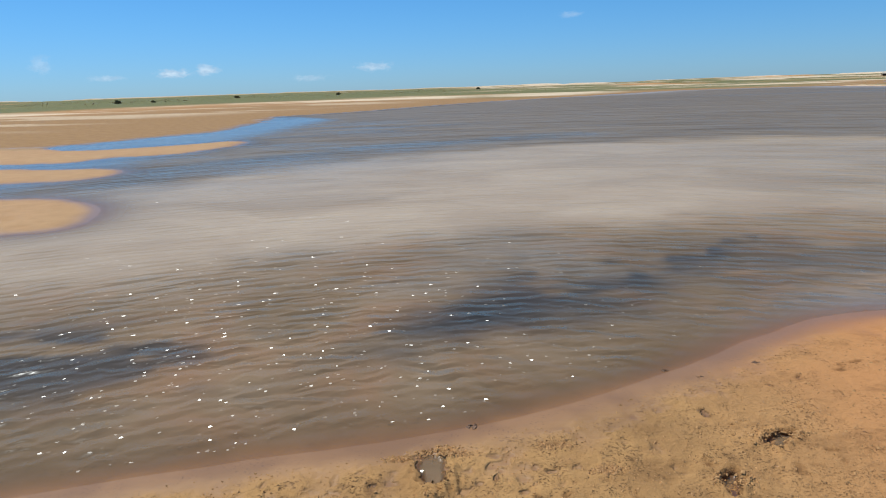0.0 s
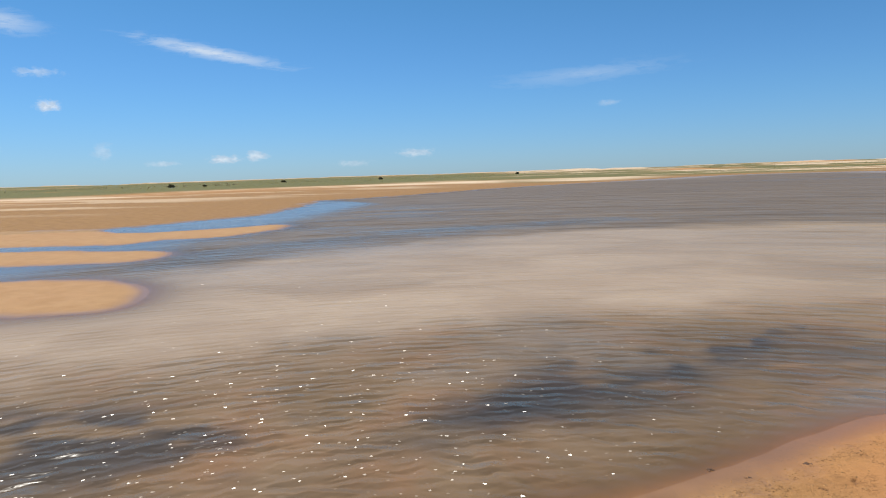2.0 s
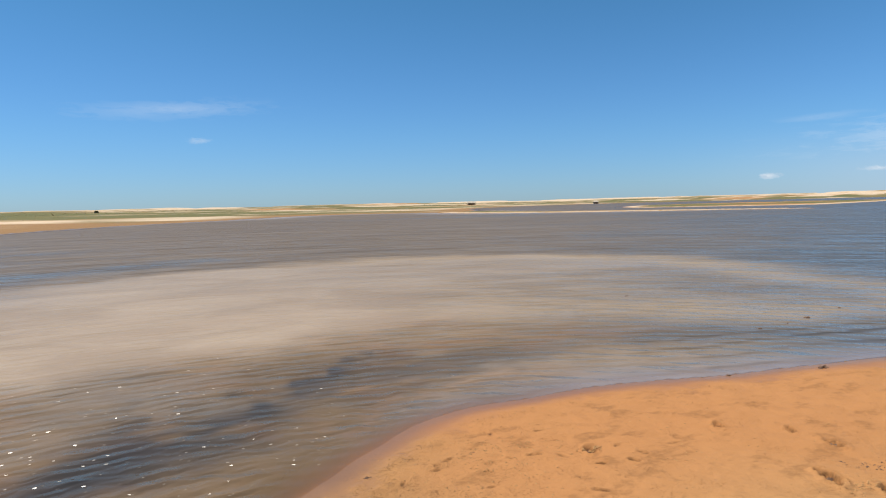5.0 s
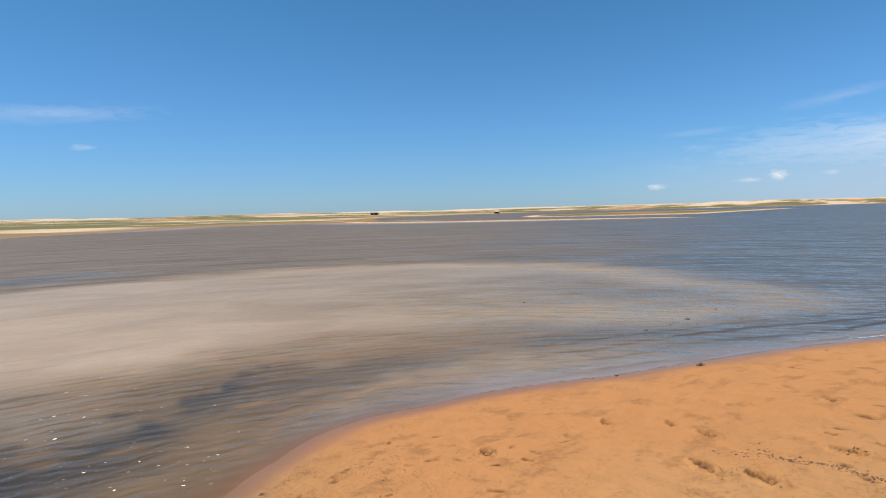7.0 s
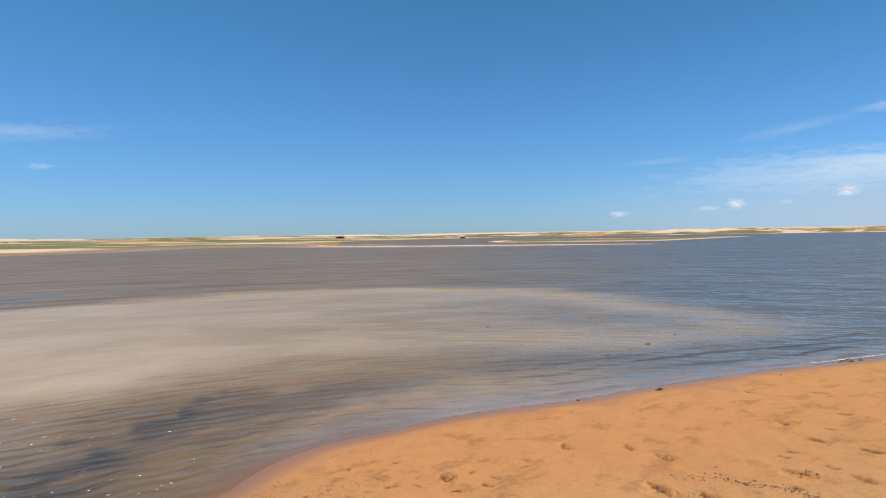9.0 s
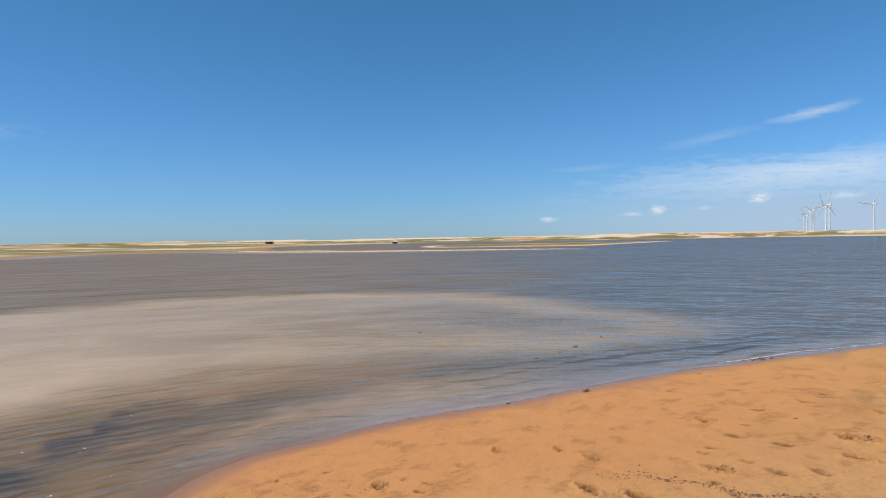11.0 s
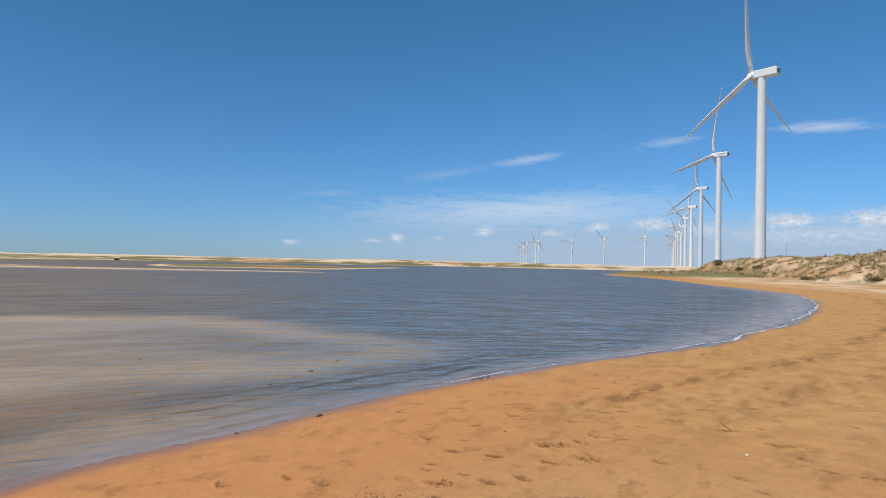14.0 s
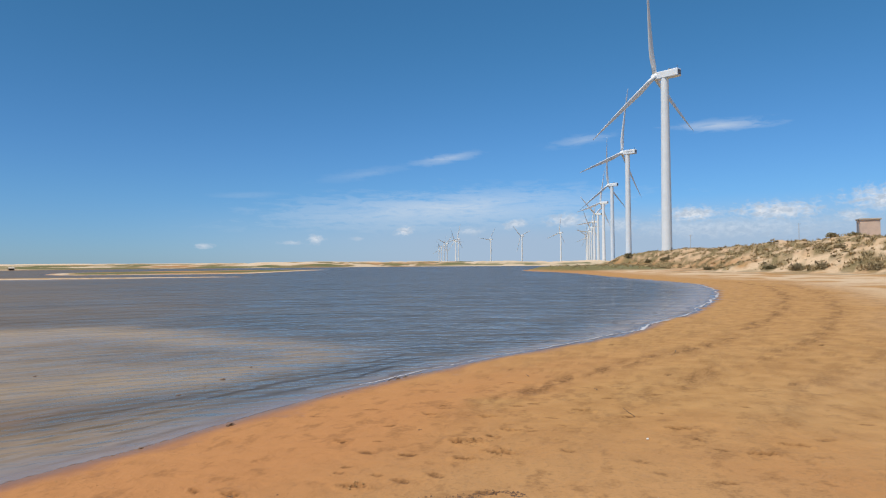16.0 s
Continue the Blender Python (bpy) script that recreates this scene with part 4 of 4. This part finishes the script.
for az_deg, dist, wide, tall, seed in ((11.2, 330, 1.8, 1.6, 21), (28.1, 250, 1.5, 1.5, 22), (25.6, 250, 1.2, 0.6, 23), (-0.6, 380, 1.6, 1.1, 24), (19.4, 360, 1.8, 0.9, 25)):
    shrub(az_deg, dist, wide, tall, LEAFDARK, "dark green bush standing above the far grass", seed, "far bushes")


def scatter(name, label, category, n, place, shape_one, mat, seed):
    """Many small pieces joined into one mesh."""
    gen = np.random.default_rng(seed)
    xs, ys = place(gen, n)
    zs = dict(land(xs, ys), x=xs, y=ys)
    verts, faces = [], []
    for k in range(len(xs)):
        v, f = shape_one(gen, zs, k)
        if v is None:
            continue
        base = len(verts)
        verts += [(xs[k] + a, ys[k] + b, zs["z"][k] + c) for a, b, c in v]
        faces += [tuple(base + i for i in g) for g in f]
    me = bpy.data.meshes.new(name)
    me.from_pydata(verts, [], faces)
    me.materials.append(mat)
    return tagged(new(name, me), label, category, kind="stuff")


def tuft(gen, zs, k, size=0.5, blades=14):
    verts, faces = [], []
    for _ in range(blades):
        a, o, hgt = gen.uniform(0, 6.28), gen.uniform(0, 0.5) * size, size * gen.uniform(0.4, 1.0)
        b = gen.uniform(0, 6.28)
        cx, cy = o * math.cos(b), o * math.sin(b)
        w, lean = 0.13 * size, 0.7 * size
        i = len(verts)
        verts += [(cx - w * math.sin(a), cy + w * math.cos(a), -0.03), (cx + w * math.sin(a), cy - w * math.cos(a), -0.03),
                  (cx + lean * math.cos(a), cy + lean * math.sin(a), hgt)]
        faces.append((i, i + 1, i + 2))
    return verts, faces


def dune_places(gen, n):
    a, u = np.radians(gen.uniform(-113, -84, n)), 78 + 180 * gen.uniform(0, 1, n) ** 1.5
    return -u * np.sin(a), u * np.cos(a)


def dune_tuft(gen, zs, k):
    if gen.uniform() > zs["scrub"][k] + 0.08 or zs["z"][k] < 0.5:
        return None, None
    return tuft(gen, zs, k, gen.uniform(0.22, 0.6), 12)


scatter("dune_grass", "dry straw-coloured grass tufts on the dune", "grass", 15000, dune_places, dune_tuft, STRAW, 31)
scatter("dune_scrub", "low olive scrub tufts on the dune", "scrub", 9000, dune_places, dune_tuft, LEAF, 32)


def far_places(gen, n):
    a, u = np.radians(gen.uniform(-70, 44, n)), gen.uniform(150, 520, n)
    return -u * np.sin(a), u * np.cos(a)


def far_tuft(gen, zs, k):
    if gen.uniform() > zs["grass"][k]:
        return None, None
    return tuft(gen, zs, k, gen.uniform(0.15, 0.45) * (0.5 if zs["z"][k] < 0.75 else 1.4), 12)


scatter("far_scrub", "low grey-green scrub along the far shore", "scrub", 2600, far_places, far_tuft, LEAF, 33)

# ---------------------------------------------------------------- things washed up on the sand
def seaweed(x, y, size, seed, name="seaweed_clump", label="small dark clump of dried seaweed on the sand", water_level=False):
    gen = np.random.default_rng(seed)
    bm = bmesh.new()
    for _ in range(9):
        a, o = gen.uniform(0, 6.28), size * gen.uniform(0, 0.45)
        p, wide, tall = (o * math.cos(a), o * math.sin(a) * 0.6), size * gen.uniform(0.12, 0.32), size * gen.uniform(0.04, 0.13)
        made = bmesh.ops.create_icosphere(bm, subdivisions=1, radius=1, matrix=Matrix.Translation((p[0], p[1], tall * 0.4)) @ pose(0, 0, 0, 0, 0, gen.uniform(0, 180))
                                          @ Matrix.Diagonal((wide, wide * 0.6, tall, 1)))["verts"]
        for q in made:
            q.co += Vector(gen.normal(0, 0.035, 3)) * size * (1, 0.25)[water_level]
    ob = new(name, mesh_of(bm, name, KELP))
    ob.location = (x, y, -0.004 if water_level else ground_at(x, y) - 0.002)
    return tagged(ob, label, "seaweed", "washed-up seaweed")


for k, (x, y, size) in enumerate(((5.98, 3.72, 0.11), (5.05, 4.02, 0.07), (4.8, 4.1, 0.04), (0.86, 3.54, 0.05), (1.38, 3.62, 0.05), (1.02, 3.45, 0.035),
                                  (-0.21, 2.95, 0.07), (7.55, 3.2, 0.05), (8.97, 2.98, 0.10), (9.15, 2.92, 0.07), (2.1, 3.6, 0.03), (3.78, 3.12, 0.10),
                                  (2.73, 3.24, 0.08), (4.09, 2.8, 0.05), (3.52, 2.17, 0.12), (3.62, 1.86, 0.13), (4.07, 2.48, 0.09), (5.74, 1.16, 0.10),
                                  (5.55, 2.32, 0.06), (6.1, 1.75, 0.05), (6.71, 1.22, 0.08))):
    seaweed(x, y, size, 100 + k)
for k, (x, y, size) in enumerate(((8.35, 5.4, 0.11), (7.21, 5.27, 0.08), (7.78, 5.29, 0.06), (9.46, 5.64, 0.08), (7.94, 8.3, 0.09), (8.9, 4.9, 0.05))):
    seaweed(x, y, size, 200 + k, "floating_weed", "dark strand of weed afloat in shallow water", True)


def twig(x, y, length, turn, lift, seed):
    gen = np.random.default_rng(seed)
    bm = bmesh.new()
    tube(bm, [(length * (k / 5 - 0.5), gen.normal(0, 0.012), 0.006 + lift * k / 5 + gen.normal(0, 0.003), 0.005 * (1 - 0.1 * k), "x") for k in range(6)], 6)
    ob = new("twig", mesh_of(bm, "twig", DARKWOOD, True))
    ob.matrix_basis = pose(x, y, ground_at(x, y), 0, 0, turn)
    return tagged(ob, "thin dark twig lying on the sand", "twig", "washed-up twigs")


for k, (x, y, length, turn, lift) in enumerate(((8.9, 3.0, 0.28, -20, 0.06), (9.2, 2.95, 0.22, 10, 0.03), (6.92, -0.18, 0.12, 80, 0.10), (9.4, 1.2, 0.2, 20, 0.0),
                                                (12.4, -1.0, 0.3, -10, 0.01), (8.4, 0.2, 0.1, 30, 0.0))):
    twig(x, y, length, turn, lift, 300 + k)

bm = bmesh.new()
bmesh.ops.create_uvsphere(bm, u_segments=12, v_segments=8, radius=1, matrix=Matrix.Diagonal((0.018, 0.013, 0.007, 1)))
shell = new("seashell", mesh_of(bm, "seashell", SHELL, True))
shell.location = (6.04, -0.32, ground_at(6.04, -0.32) + 0.006)
tagged(shell, "small bleached white shell lying on the sand", "shell")


def crumb(gen, size):
    rad = size * gen.uniform(0.5, 1.2)
    o = [(rad, 0, 0), (0, rad, 0), (-rad, 0, 0), (0, -rad, 0), (0, 0, rad * 0.7)]
    j = gen.normal(0, rad * 0.25, (5, 3))
    return [(a + j[i][0], b + j[i][1], c + max(0, j[i][2]) * 0.5) for i, (a, b, c) in enumerate(o)], [(0, 1, 4), (1, 2, 4), (2, 3, 4), (3, 0, 4)]


def wrack_places(gen, n):
    s = gen.uniform(0, 1, n) ** 0.8
    bendy = 0.05 * np.sin(s * 9) + 0.03 * np.sin(s * 23)
    return 3.84 + 0.60 * s + bendy + gen.normal(0, 0.02, n) * (0.4 + 1.5 * np.sin(s * 31) ** 2) + (s < 0.14) * gen.normal(0, 0.07, n), 2.27 - 1.75 * s + gen.normal(0, 0.025, n)


scatter("wrack_line", "thin dark line of dried seaweed crumbs on the sand", "seaweed", 750, wrack_places,
        lambda gen, zs, k: crumb(gen, gen.uniform(0.003, 0.010)), KELP, 41)


def sand_places(gen, n):
    a, u = np.radians(gen.uniform(-112, 42, n)), 2.1 + 8 * gen.uniform(0, 1, n) ** 1.4
    xs, ys = -u * np.sin(a), u * np.cos(a)
    # broken crusts of sand, thickest on the far rim of a footprint
    heaps = ((-0.40, 2.73, 0.07), (-0.30, 2.70, 0.05), (-0.52, 2.66, 0.03), (1.14, 2.80, 0.06), (0.81, 2.45, 0.06), (0.35, 2.55, 0.04), (0.15, 2.75, 0.05),
             (5.74, 1.15, 0.10), (5.4, 0.85, 0.09), (5.9, 1.0, 0.09), (4.39, 1.7, 0.05), (3.55, 2.0, 0.07), (2.73, 3.22, 0.04))
    for k in range(0, 200 * len(heaps)):
        hx, hy, wide = heaps[k % len(heaps)]
        xs[k], ys[k] = hx + gen.normal(0, wide), hy + gen.normal(0, 0.45 * wide)
    return xs, ys


def sand_crumb(gen, zs, k):
    if zs["beach"][k] < 0.12 or (zs["beach"][k] > 2.2 and gen.uniform() < 0.5):
        return None, None
    if k < 2600:
        return crumb(gen, gen.uniform(0.003, 0.011))
    cluster = vnoise(np.array([zs["x"][k] * 3.2]), np.array([zs["y"][k] * 3.2]), 43)[0]
    if gen.uniform() > 0.2 + 2.4 * max(0.0, cluster - 0.42):
        return None, None
    return crumb(gen, gen.uniform(0.002, 0.007))


def near_places(gen, n):
    a, u = np.radians(gen.uniform(-38, 44, n)), gen.uniform(2.1, 4.4, n)
    return -u * np.sin(a), u * np.cos(a)


def near_crumb(gen, zs, k):
    patchy = vnoise(np.array([zs["x"][k] * 4.5]), np.array([zs["y"][k] * 4.5]), 45)[0]
    if zs["beach"][k] < 0.22 or gen.uniform() > 0.15 + 1.6 * max(0.0, patchy - 0.35):
        return None, None
    return crumb(gen, gen.uniform(0.003, 0.008))


CLOD = simple("damp_sand_crumbs", (0.40, 0.220, 0.092), 0.9, 0.1, 0.4, 60.0)
scatter("crumbled_sand", "loose crumbled damp sand near the water's edge", "sand", 16000, near_places, near_crumb, CLOD, 43)
scatter("sand_crumbs", "small loose crumbs of damp sand", "sand", 30000, sand_places, sand_crumb, CLOD, 42)

# ---------------------------------------------------------------- foam at the water's edge
def foam_edge():
    gen = np.random.default_rng(51)
    line = BEACH[(BEACH[:, 0] > 8.3) & (BEACH[:, 0] < 62) & (np.abs(BEACH[:, 1]) < 8)]
    dense = []
    for (ax, ay), (bx, by) in zip(line, line[1:]):
        steps = max(2, int(math.hypot(bx - ax, by - ay) / 0.06))
        dense += [(ax + (bx - ax) * k / steps, ay + (by - ay) * k / steps, bx - ax, by - ay) for k in range(steps)]
    d = np.array(dense)
    ln = np.hypot(d[:, 2], d[:, 3])
    nx, ny = -d[:, 3] / ln, d[:, 2] / ln
    s = np.arange(len(d)) * 0.06
    verts, faces = [], []
    wid = (0.05 + np.maximum(0, fbm(s * 1.3, s * 0, 52, 4) - 0.36)) * np.clip(0.08 + d[:, 0] * 0.009, 0.10, 0.32) * (0.4 + 0.6 * step(12, 18, d[:, 0]))
    off = (fbm(s * 0.7, s * 0 + 9, 53, 3) - 0.5) * 0.35 + 0.04
    for k in range(len(d)):
        for side in (-0.5, 0.5):
            o = off[k] + side * wid[k] + gen.normal(0, 0.008)
            verts.append((d[k, 0] + nx[k] * o, d[k, 1] + ny[k] * o, 0.006))
    for k in range(len(d) - 1):
        if wid[k] > 0.004 and wid[k + 1] > 0.004:
            faces.append((2 * k, 2 * k + 1, 2 * k + 3, 2 * k + 2))
    me = bpy.data.meshes.new("foam")
    me.from_pydata(verts, [], faces)
    me.materials.append(FOAM)
    z = land(np.array([v[0] for v in verts]), np.array([v[1] for v in verts]))["z"]
    for v, h in zip(me.vertices, z):
        v.co.z = max(0.0, h) + 0.008
    return tagged(new("foam", me), "thin white foam along the lapping water's edge", "foam", kind="stuff")


foam_edge()
